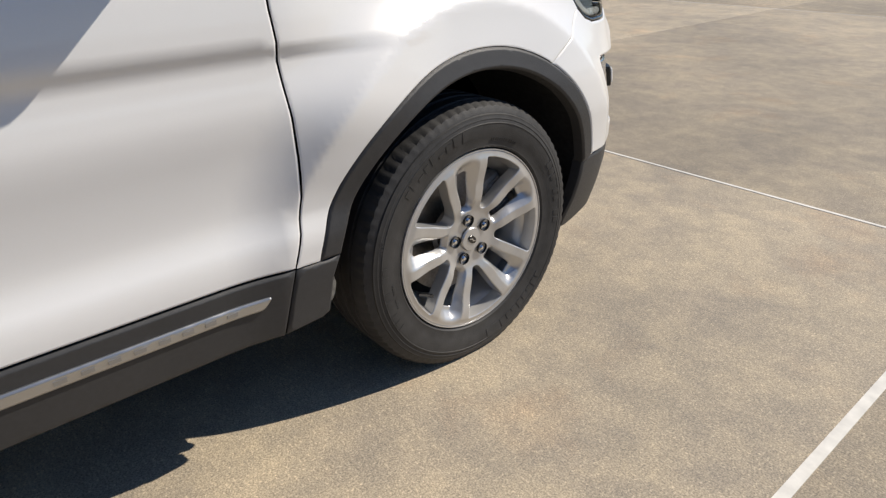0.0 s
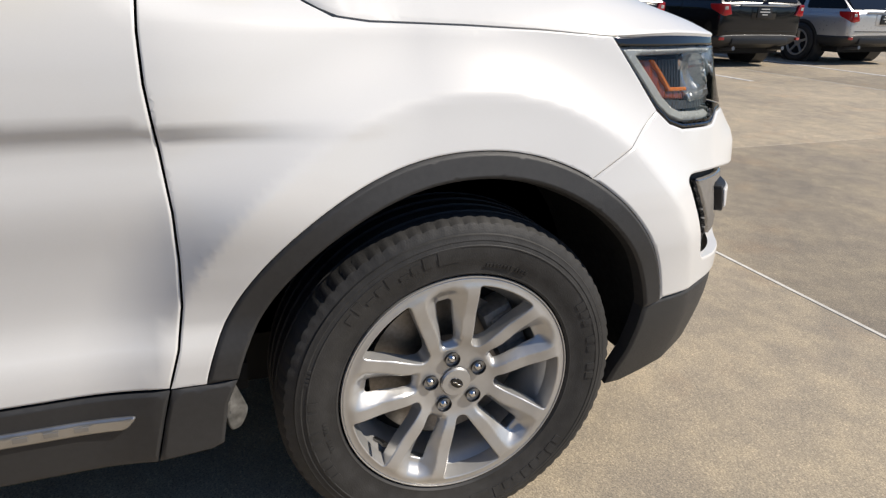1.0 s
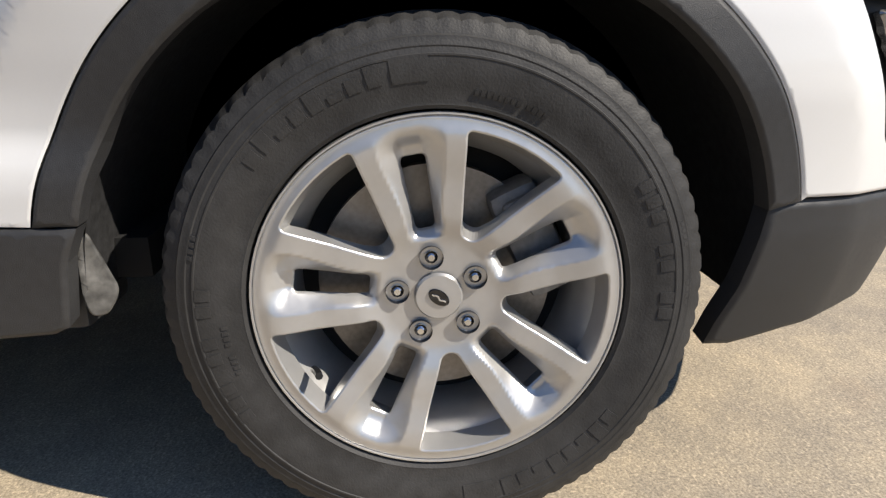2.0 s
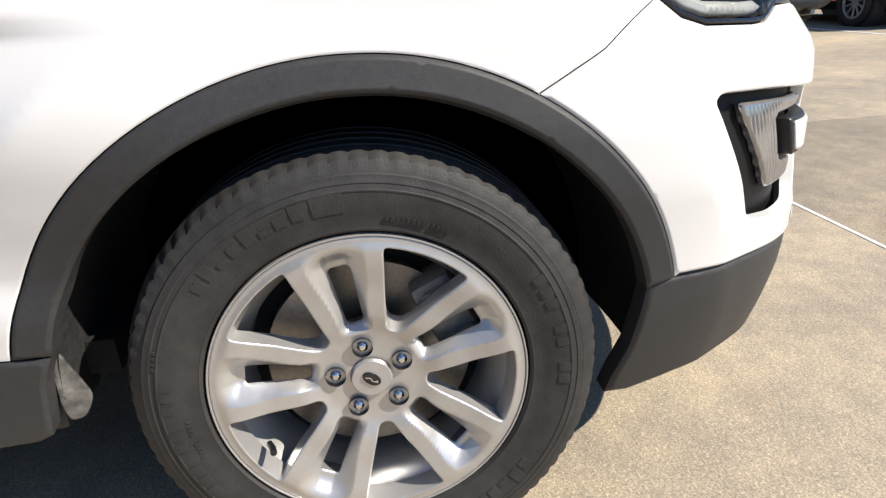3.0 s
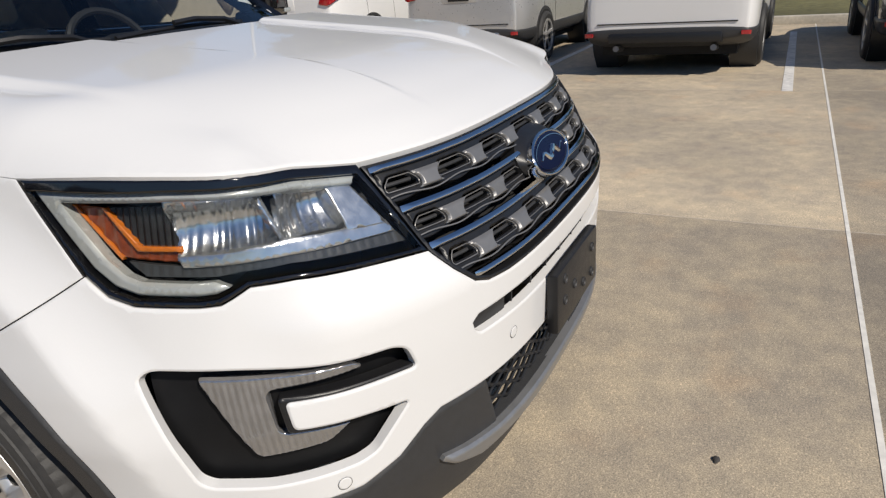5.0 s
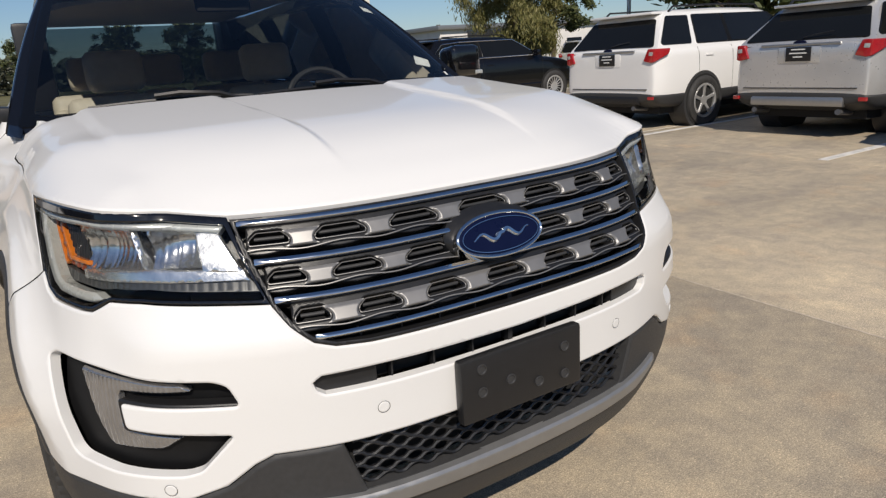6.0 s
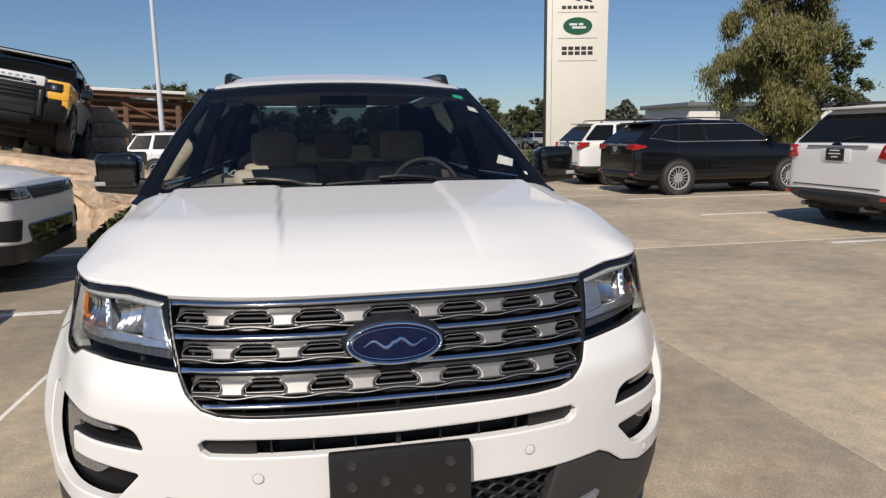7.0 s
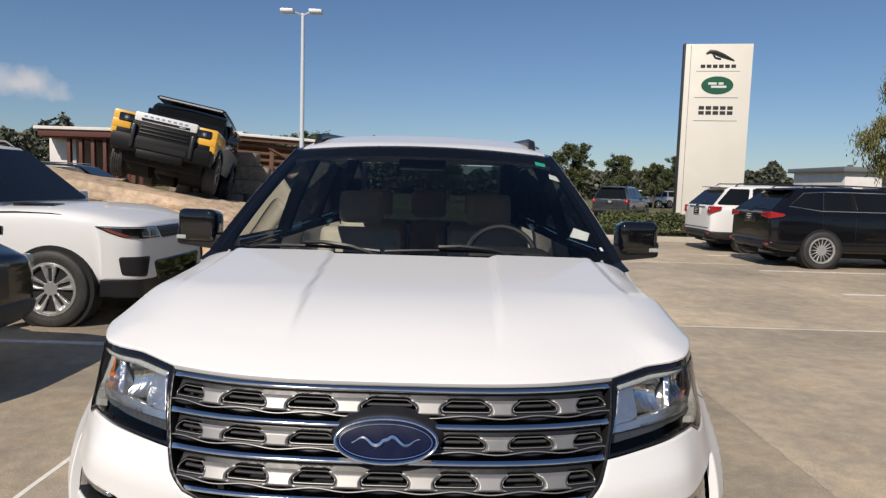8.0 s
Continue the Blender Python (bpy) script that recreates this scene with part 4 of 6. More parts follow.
# ---- wheels ----
def make_wheel(name, style, r_tyre=.374, width=.245, r_rim=.2535, mat=M_RIM, parent=None, detail=True, turn=9.5):
    """A wheel at the origin that faces -x. Spokes are cut out of a dished disc."""
    R = r_rim

    def dish(y, z, lift):
        y, z = np.asarray(y, float), np.asarray(z, float)
        r = np.hypot(y, z)
        x = -.088 - .010 * ramp(.05, .16, r) - .012 * ramp(.15, .225, r)
        x = x + (.003 * (1 - ramp(.02, .06, np.abs(r - .055))) if detail else 0)
        if style == "double":  # a ridge along each spoke, a hollow between the two of a pair
            f = 2 * math.pi / 5
            a = np.arctan2(-y, z) - a0
            a = a - f * np.round(a / f)
            q, p = r * np.abs(np.sin(a)), r * np.cos(a)
            # a flat-topped spoke, with a chamfer down to the slot that fans out towards the rim
            fan = .012 + .020 * ramp(.11, .225, r)
            into = 1 - np.clip((q - .0125) / fan, 0, 1)
            x = x - .004 * ramp(.07, .12, r) * (1 - ramp(.225, .245, r))
            x = x + .024 * into * ramp(.080, .104, p) * (1 - ramp(.205, .240, r))
        return np.stack([x - lift, y, z], -1)
    holes, a0 = [], -radians(turn)
    if style == "double":
        n, r_in = 5, .096 if detail else .070
        for k in range(n):
            a = a0 + 2 * math.pi * k / n
            c, s_ = math.cos(a), math.sin(a)
            turn_pt = lambda p: (p[0] * c - p[1] * s_, p[0] * s_ + p[1] * c)
            holes.append([turn_pt(p) for p in rounded([(-.0135, r_in), (.0135, r_in), (.0165, .198), (-.0165, .198)], .007, 4)])
            b = a + math.pi / n
            c2, s2 = math.cos(b), math.sin(b)
            turn2 = lambda p: (p[0] * c2 - p[1] * s2, p[0] * s2 + p[1] * c2)
            w_in = .010
            outer = [(.232 * math.sin(t), .232 * math.cos(t)) for t in np.linspace(.30, -.30, 9)]
            holes.append([turn2(p) for p in rounded([(-w_in, r_in - .006), (w_in, r_in - .006)] + outer, .012, 4)])
    else:
        n = 10 if style == "ten" else 5 if style == "five" else 16
        for k in range(n):
            b = a0 + math.pi * (2 * k + 1) / n
            c2, s2 = math.cos(b), math.sin(b)
            turn2 = lambda p: (p[0] * c2 - p[1] * s2, p[0] * s2 + p[1] * c2)
            t1 = math.pi / n - (.020 if n > 10 else .10 if n == 5 else .055)
            rin = .065 if n < 16 else .09
            tin = max(.06, math.pi / n - (.3 if n == 5 else .19 if n == 10 else .11))
            outer = [(.86 * R * math.sin(t), .86 * R * math.cos(t)) for t in np.linspace(t1, -t1, 6)]
            holes.append([turn2(p) for p in rounded([(-rin * math.sin(tin), rin * 1.1), (rin * math.sin(tin), rin * 1.1)] + outer, .008, 2)])
    disc = [(R * .982 * math.cos(a), R * .982 * math.sin(a)) for a in np.linspace(0, 2 * math.pi, 73)[:-1]]
    rim = panel(name, dish, disc, mat, parent, holes, edge=.003 if detail else .006, drop=.0022 if detail else .008, skirt=.034, grid=.0042 if detail else .012 if style == "double" else .04, step=.006 if detail else .012 if style == "double" else .03)
    part("rim_barrel", lathe([(-.105, R), (-.1110, R - .0015), (-.1110, R - .0035), (-.104, R - .0055), (-.098, R - .0145), (-.055, R - .035), (-.035, R - .050), (.04, R - .055), (.10, R - .012), (.105, R)], 96), mat, rim)
    t = r_tyre
    prof = [(-.095, R + .001), (-.108, R + .003), (-.113, R + .008), (-.1125, R + .011), (-.118, R + .030), (-.1225, R + .055)]
    if detail:  # raised rings on the sidewall
        prof += [(-.1226, R + .066), (-.1236, R + .067), (-.1236, R + .069), (-.1222, R + .070), (-.1205, t - .044), (-.1213, t - .042), (-.1205, t - .039), (-.119, t - .036), (-.1185, t - .031), (-.1145, t - .029)]
    prof += [(-.1125, t - .022), (-.106, t - .011), (-.088, t - .003), (-.070, t), (-.068, t - .009), (-.060, t - .009), (-.058, t), (-.028, t), (-.026, t - .009), (-.016, t - .009), (-.014, t)]
    prof = prof + [(-a, b) for a, b in prof[::-1]]
    bm = lathe(prof, 240 if detail else 48)
    if detail:  # narrow grooves across the shoulder, and the flat on the ground
        for v in bm.verts:
            r = math.hypot(v.co.y, v.co.z)
            if .08 < abs(v.co.x) < .1135 and r > t - .025:
                k = round(math.atan2(v.co.z, v.co.y) / (2 * math.pi) * 240) % 240
                if k % 3 == 0:
                    f = 1 - .0032 / r
                    v.co.y, v.co.z = v.co.y * f, v.co.z * f
            v.co.z = max(v.co.z, -.3535)
    tyre_ob = part("tyre", bm, M_TYRE, rim, "black rubber tyre with raised markings", sharp=.5)
    if not detail:
        # added dark disc that puts shade into the gaps between the spokes
        part("dark_backing", lathe([(-.025, .01), (-.025, R - .040), (.0, R - .038)], 24), M_DARK, rim)
        return rim
    # plain raised bars where the sidewall carries its markings
    def mark(r0, r1, b0, b1):
        bm, n = bmesh.new(), 4
        wall = lambda r: float(np.interp(r - R, (.008, .011, .030, .055, .066, .070, .0765, .0845, .0915), (-.113, -.1125, -.118, -.1225, -.1226, -.1222, -.1205, -.119, -.1145)))
        g = [[bm.verts.new((xx, -r * math.sin(b0 + (b1 - b0) * i / n), r * math.cos(b0 + (b1 - b0) * i / n))) for r, xx in ((r0, wall(r0) + .002), (r0, wall(r0) - .0011), ((r0 + r1) / 2, wall((r0 + r1) / 2) - .0014), (r1, wall(r1) - .0011), (r1, wall(r1) + .002))] for i in range(n + 1)]
        for p, q in zip(g, g[1:]):
            for i in range(4):
                bm.faces.new((p[i], p[i + 1], q[i + 1], q[i]))
        bm.faces.new(g[0]), bm.faces.new(g[-1][::-1])
        part("raised_bar", bm, M_TYRE, tyre_ob)
    for b in (-.03, math.pi - .1):
        mark(R + .037, R + .068, b - .16, b - .01)
        for k in range(8):
            mark(R + .040, R + .066 - .008 * (k % 3), b - .20 - .085 * k - .06, b - .20 - .085 * k)
    for b in (1.02, 1.02 + math.pi):
        for k in range(9):
            if k not in (3, 6):
                mark(R + .047, R + .066, b + .075 * k, b + .075 * k + .05)
    for b, r in ((.27, .022), (.40, .022), (.16, .022), (1.25, .082), (1.5, .082), (-1.9, .03), (-1.75, .03), (-1.35, .07)):
        for k in range(4):
            mark(R + r, R + r + .008, b + .028 * k, b + .028 * k + .018)
    for k in range(5):
        a = a0 + 2 * math.pi * k / 5
        y, z = -.0572 * math.sin(a), .0572 * math.cos(a)
        bm = bmesh.new()
        add_cyl(bm, (-.066, y, z), (-.088, y, z), .0105, .0098, 6)
        add_cyl(bm, (-.088, y, z), (-.0925, y, z), .0090, .0045, 12)
        part("lug_nut", bm, M_CHROME, rim, sharp=.3)
        # the alloy's nut pockets, coloured black for the shade inside them
        part("nut_well", lathe([(-.0935, .0165), (-.07, .0150), (-.069, .001)], 24), M_TRIM, rim).location = (0, y, z)
    cap = part("hub_cap", lathe([(-.094, .034), (-.0985, .031), (-.1, .0005)], 48), mat, rim)
    cap.location = (.0055, 0, 0)
    bm = lathe([(-.1005, .0165), (-.1018, .015), (-.102, .0005)], 32)
    for v in bm.verts:
        v.co.z *= .62
    part("cap_badge", bm, M_GLOSS, cap).rotation_euler = (radians(38), 0, 0)
    bm = tube([(-.1022, y, .0015 * math.sin(y * 500)) for y in np.linspace(-.011, .011, 9)], .0018, n=5)
    part("cap_mark", bm, M_CHROME, cap).rotation_euler = (radians(38), 0, 0)
    bm = tube([(-.085, .178, -.107), (-.105, .170, -.102), (-.122, .166, -.099)], .0055, n=8)
    part("valve", bm, M_TRIM, rim, "black valve stem")
    part("brake_disc", lathe([(-.030, .03), (-.030, .068), (-.016, .075), (-.016, .172), (.006, .172), (.006, .03)], 64), M_STEEL, rim, "worn steel brake disc", sharp=.4)
    bm = bmesh.new()
    add_box(bm, (-.055, -.19, -.085), (.02, -.115, .085), .018)
    add_box(bm, (-.062, -.185, .015), (-.045, -.13, .07), .01)
    add_box(bm, (-.062, -.185, -.07), (-.045, -.13, -.015), .01)
    cal = part("caliper", bm, M_IRON, rim, "grey cast brake caliper")
    cal.rotation_euler = (radians(-25), 0, 0)
    part("dark_backing", lathe([(.02, .01), (.02, .205), (.05, .21)], 40), M_DARK, rim)
    return rim


wheel = make_wheel("wheel", "double", parent=car)
wheel["label"] = "silver alloy wheel with five paired spokes"
wheel.location = (-.850, .003, .354)
for x, y, rz in ((.850, .003, 180), (-.850, 2.866, 0), (.850, 2.866, 180)):
    w2 = copy_thing(wheel, pose(x, y, .354, 0, 0, rz))
# wheel wells
M_LINER = material("arch_liner_felt", (.030, .030, .031), .9, spec=.2, vary=.3, scale=60, bump=.4, bump_scale=120)
M_SCUFF = material("scuffed_grey_plastic", (.10, .097, .09), .5, vary=.6, scale=45, bump=.5, bump_scale=60, stain=.4, stain_scale=25)
for s in (-1, 1):
    bm = bmesh.new()
    n = 36
    rows = [[bm.verts.new((s * (x - .045 * float(ramp(math.pi - .5, math.pi, a)) * (x > .9)), .462 * math.cos(a) * k, HUB_Z + .462 * math.sin(a) * k)) for x, k in ((.955, 1.0), (.93, 1.02), (.75, 1.02), (.56, 1.0))] for a in np.linspace(-.02, math.pi + .13, n)]
    for a, b in zip(rows, rows[1:]):
        for i in range(3):
            bm.faces.new((a[i], a[i + 1], b[i + 1], b[i]))
    well = part("wheel_well", bm, M_LINER, car, "dark grey felted wheel arch liner")
    part("well_wall", box((min(s * .55, s * .53), -.48, .2), (max(s * .55, s * .53), .48, .9)), M_DARK, car)
    # added block: keeps sunlight from leaking through the thin sill into the car's shadow
    part("sill_light_block", box((min(s * .80, s * .942), .472, .322), (max(s * .80, s * .942), .72, .468), .012), M_CLAD, car, "added black block that stops light leaking past the sill")
    panel("splash_flap", lambda y, z, l, s=s: np.stack([s * (.958 - .45 * (.468 - np.asarray(y)) + np.asarray(l)), np.asarray(y, float), np.asarray(z) + 0 * np.asarray(y)], -1),
                 rounded([(.466, .468), (.452, .458), (.440, .42), (.428, .38), (.432, .365), (.444, .345), (.462, .345), (.468, .37)], .008), M_SCUFF, car, edge=.003, drop=.002, skirt=.006, grid=.012, label="scuffed grey splash flap")
    bm = bmesh.new()
    add_cyl(bm, (s * .50, 0, HUB_Z), (s * .84, 0, HUB_Z), .05, n=20)
    add_box(bm, (min(s * .5, s * .78), -.05, .22), (max(s * .5, s * .78), .05, .28), .02)
    part("axle", bm, M_IRON, car)

# ---- ground ----
def concrete(name):
    """Tan broom-finished concrete: blotches, grey wear, fine stones and pits, at world size."""
    m = bpy.data.materials.new(name)
    m.use_nodes = True
    n, l = m.node_tree.nodes, m.node_tree.links
    p = n["Principled BSDF"]
    geo, info = n.new("ShaderNodeNewGeometry"), n.new("ShaderNodeObjectInfo")

    def tex(scale, detail, rough=0.6):
        t = n.new("ShaderNodeTexNoise")
        t.inputs["Scale"].default_value, t.inputs["Detail"].default_value, t.inputs["Roughness"].default_value = scale, detail, rough
        l.new(geo.outputs["Position"], t.inputs["Vector"])
        return t

    def ramped(src, a, b, ca, cb):
        r = n.new("ShaderNodeValToRGB")
        r.color_ramp.elements[0].position, r.color_ramp.elements[1].position = a, b
        r.color_ramp.elements[0].color, r.color_ramp.elements[1].color = (*ca, 1), (*cb, 1)
        l.new(src, r.inputs["Fac"])
        return r.outputs["Color"]

    def mixed(kind, fac, a, b):
        x = n.new("ShaderNodeMix")
        x.data_type, x.blend_type = "RGBA", kind
        x.inputs["Factor"].default_value = fac
        l.new(a, x.inputs[6]), l.new(b, x.inputs[7])
        return x.outputs[2]
    wide = ramped(tex(0.55, 3, 0.5).outputs["Fac"], 0.30, 0.72, (0.345, 0.300, 0.240), (0.52, 0.440, 0.335))
    spots = ramped(tex(2.4, 5, 0.6).outputs["Fac"], 0.36, 0.66, (0.87, 0.87, 0.88), (1.10, 1.08, 1.02))
    grain = ramped(tex(70, 3, 0.8).outputs["Fac"], 0.33, 0.70, (0.84, 0.84, 0.845), (1.14, 1.13, 1.11))
    grit = ramped(tex(210, 2, 0.7).outputs["Fac"], 0.33, 0.70, (0.58, 0.58, 0.58), (1.38, 1.38, 1.37))
    patch = ramped(tex(8.5, 6, 0.7).outputs["Fac"], 0.40, 0.64, (0.88, 0.885, 0.89), (1.13, 1.11, 1.06))
    rust = ramped(tex(1.9, 4, 0.6).outputs["Fac"], 0.56, 0.72, (1, 1, 1), (1.08, 0.99, 0.92))
    stone = ramped(tex(120, 0, 0.5).outputs["Fac"], 0.66, 0.70, (1, 1, 1), (1.28, 1.27, 1.25))
    wide = mixed("MULTIPLY", 1.0, mixed("MULTIPLY", 1.0, wide, rust), stone)
    c = mixed("MULTIPLY", 1.0, mixed("MULTIPLY", 1.0, mixed("MULTIPLY", 1.0, mixed("MULTIPLY", 1.0, wide, spots), patch), grain), grit)
    l.new(mixed("MULTIPLY", 1.0, c, info.outputs["Color"]), p.inputs["Base Color"])  # each slab's own tone multiplies the colour
    p.inputs["Roughness"].default_value = 0.8
    bump = n.new("ShaderNodeBump")
    bump.inputs["Strength"].default_value, bump.inputs["Distance"].default_value = 0.5, 0.003
    l.new(tex(150, 4, 0.75).outputs["Fac"], bump.inputs["Height"])
    l.new(bump.outputs[0], p.inputs["Normal"])
    return m


M_CONC = concrete("weathered_concrete")
M_SEAL = material("pale_joint_seal", (0.74, 0.71, 0.64), 0.7, vary=0.12, scale=25, stain=0.15, stain_scale=.6)
M_OLDSEAL = material("worn_joint_seal", (0.46, 0.39, 0.30), 0.8, vary=0.2, scale=25, stain=0.2, stain_scale=.6)
M_LINE = material("white_road_paint", (0.66, 0.64, 0.60), 0.7, vary=0.2, scale=14, stain=0.12, stain_scale=2)
M_CURB = material("kerb_concrete", (0.46, 0.42, 0.35), 0.8, vary=0.12, scale=20, bump=0.4, bump_scale=80, stain=0.15)
M_GRASS = material("dry_grass", (0.13, 0.12, 0.05), 0.9, vary=0.35, scale=6, bump=0.6, bump_scale=40, stain=0.35, stain_scale=0.15)
M_ROCK = material("tan_sandstone", (0.50, 0.37, 0.25), 0.85, vary=0.22, scale=5, bump=0.9, bump_scale=7, stain=0.25, stain_scale=1.2, relief=0.05)
M_BLOCK = material("grey_tan_wall_stone", (0.25, 0.20, 0.145), 0.85, vary=0.25, scale=7, bump=0.8, bump_scale=12, stain=0.25, stain_scale=1.0, relief=0.03)
M_WOOD = material("brown_timber", (0.12, 0.055, 0.03), 0.7, vary=0.2, scale=20, bump=0.3)
M_MAROON = material("maroon_cladding", (0.11, 0.035, 0.025), 0.6, vary=0.15, scale=10)
M_STUCCO = material("white_stucco", (0.72, 0.69, 0.66), 0.8, vary=0.05, stain=0.06)
M_SIGN = material("cream_sign_panel", (0.76, 0.72, 0.63), 0.4, 0, 0.2, vary=0.02, stain=0.03)
M_SIGNTEXT = material("dark_sign_letters", (0.03, 0.03, 0.03), 0.5, vary=0.05)
M_SIGNGREEN = material("green_oval", (0.012, 0.10, 0.05), 0.4, vary=0.05)
M_POLE = material("white_pole_paint", (0.68, 0.70, 0.72), 0.4, 0.2, vary=0.03, stain=0.05)
M_BARK = material("bark", (0.10, 0.075, 0.055), 0.9, vary=0.25, scale=18, bump=0.8, bump_scale=30)


def leaf_material(name, a, b):
    m = material(name, a, 0.6)
    n, l = m.node_tree.nodes, m.node_tree.links
    p, g, r = n["Principled BSDF"], n.new("ShaderNodeNewGeometry"), n.new("ShaderNodeValToRGB")
    r.color_ramp.elements[0].color, r.color_ramp.elements[1].color = (*a, 1), (*b, 1)
    l.new(g.outputs["Random Per Island"], r.inputs["Fac"]), l.new(r.outputs["Color"], p.inputs["Base Color"])
    p.inputs["Subsurface Weight"].default_value = 0.0
    return m


M_LEAF = leaf_material("green_leaves", (0.032, 0.052, 0.016), (0.115, 0.125, 0.042))
M_CYPRESS = leaf_material("yellow_green_needles", (0.095, 0.105, 0.028), (0.22, 0.195, 0.07))
M_FAR = leaf_material("far_foliage", (0.05, 0.06, 0.04), (0.11, 0.11, 0.07))

bm = bmesh.new()
bmesh.ops.create_grid(bm, x_segments=40, y_segments=40, size=700)
for v in bm.verts:
    v.co.z = -.06
tagged(part("ground", bm, M_GRASS), "dry grass ground beyond the concrete lot", "ground", kind="structure")
bm = bmesh.new()
bmesh.ops.create_icosphere(bm, subdivisions=2, radius=.010)
for v in bm.verts:
    v.co = Vector((v.co.x * 1.5, v.co.y, max(v.co.z, -.004) * .7)) * (1 + .25 * math.sin(v.co.x * 300))
pebble = part("pebble", bm, material("dark_stone", (0.05, 0.045, 0.04), 0.8, vary=0.2, scale=90))
pebble.location = (.16, -1.38, .003)
tagged(pebble, "small dark stone lying on the concrete", "stone")
pave = tagged(empty("pavement"), "tan concrete parking lot in large slabs", "pavement", kind="structure")
SX, SY, JX, JY = 3.91, 6.65, 2.11, -1.79
bm = bmesh.new()
add_box(bm, (.008, .008, -.12), (SX - .008, SY - .008, 0), .006)
slab_mesh = None
slab_rnd = random.Random(21)
SLAB_TONE = {(-1, 0): .915, (-1, -1): .94, (0, 0): 1.10, (0, -1): 1.04, (-2, 0): .88, (0, 1): 1.12, (0, 2): 1.10, (1, 0): 1.06, (1, 1): 1.06}
for i in range(-7, 3):
    for j in range(-6, 4):
        if slab_mesh is None:
            ob = part("slab", bm, M_CONC, pave)
            slab_mesh = ob.data
        else:
            ob = new("slab", slab_mesh)
            ob.parent = pave
        ob.location = (JX + i * SX, JY + j * SY, 0)
        tone = SLAB_TONE.get((i, j), slab_rnd.uniform(.98, 1.03))
        ob.color = (tone, tone, tone * .995, 1)
x0, x1, y0, y1 = JX - 7 * SX, JX + 3 * SX, JY - 6 * SY, JY + 4 * SY
for i in range(-7, 4):
    wide = .014 if i == -1 else .007
    part("joint_seal", box((JX + i * SX - wide, y0, -.05), (JX + i * SX + wide, y1, .0015 if i == -1 else -.001)), M_SEAL if i == -1 else M_OLDSEAL, pave)
for j in range(-6, 5):
    part("joint_seal", box((x0, JY + j * SY - .009, -.05), (x1, JY + j * SY + .009, .0015)), M_SEAL, pave)


def stripe(xa, xb, y, w=.10):
    tagged(part("parking_line", box((xa, y - w / 2, -.004), (xb, y + w / 2, .004)), M_LINE), "worn white painted parking line", "parking line", "parking lines")


ROW = [-10.2, -7.25, -4.28, -1.45, 1.63, 4.60, 7.62, 10.5, 13.4]
for k, y in enumerate(ROW):
    stripe(6.02 + .035 * y, 11.6, y)
for y in (3.33, 6.3, .36 - 3.6):
    stripe(-7.5, -2.25, y)


# ---- parked cars ----
M_PANE = material("dark_car_glass", (0.008, 0.009, 0.010), 0.06, 0, 0.0, 0.28, stain=0.1)
M_TWOTONE = material("dark_alloy", (0.16, 0.16, 0.165), 0.3, 0.6, vary=0.05)


def loft(stations, close=True):
    """A skin over half sections mirrored about y = 0."""
    bm, rows = bmesh.new(), []
    for x, sec in stations:
        rows.append([bm.verts.new((x, -y, z)) for y, z in sec] + [bm.verts.new((x, y, z)) for y, z in sec[::-1] if y > 1e-6])
    for a, b in zip(rows, rows[1:]):
        for i in range(len(a) - 1):
            bm.faces.new((a[i], a[i + 1], b[i + 1], b[i]))
        bm.faces.new((a[-1], a[0], b[0], b[-1]))
    if close:
        bm.faces.new(rows[0]), bm.faces.new(rows[-1][::-1])
    return bm


WHEELS = {}


def soft(ob, levels=2):
    """Rounds a coarse lofted shell."""
    mod = ob.modifiers.new("round", "SUBSURF")
    mod.levels = mod.render_levels = levels
    return ob


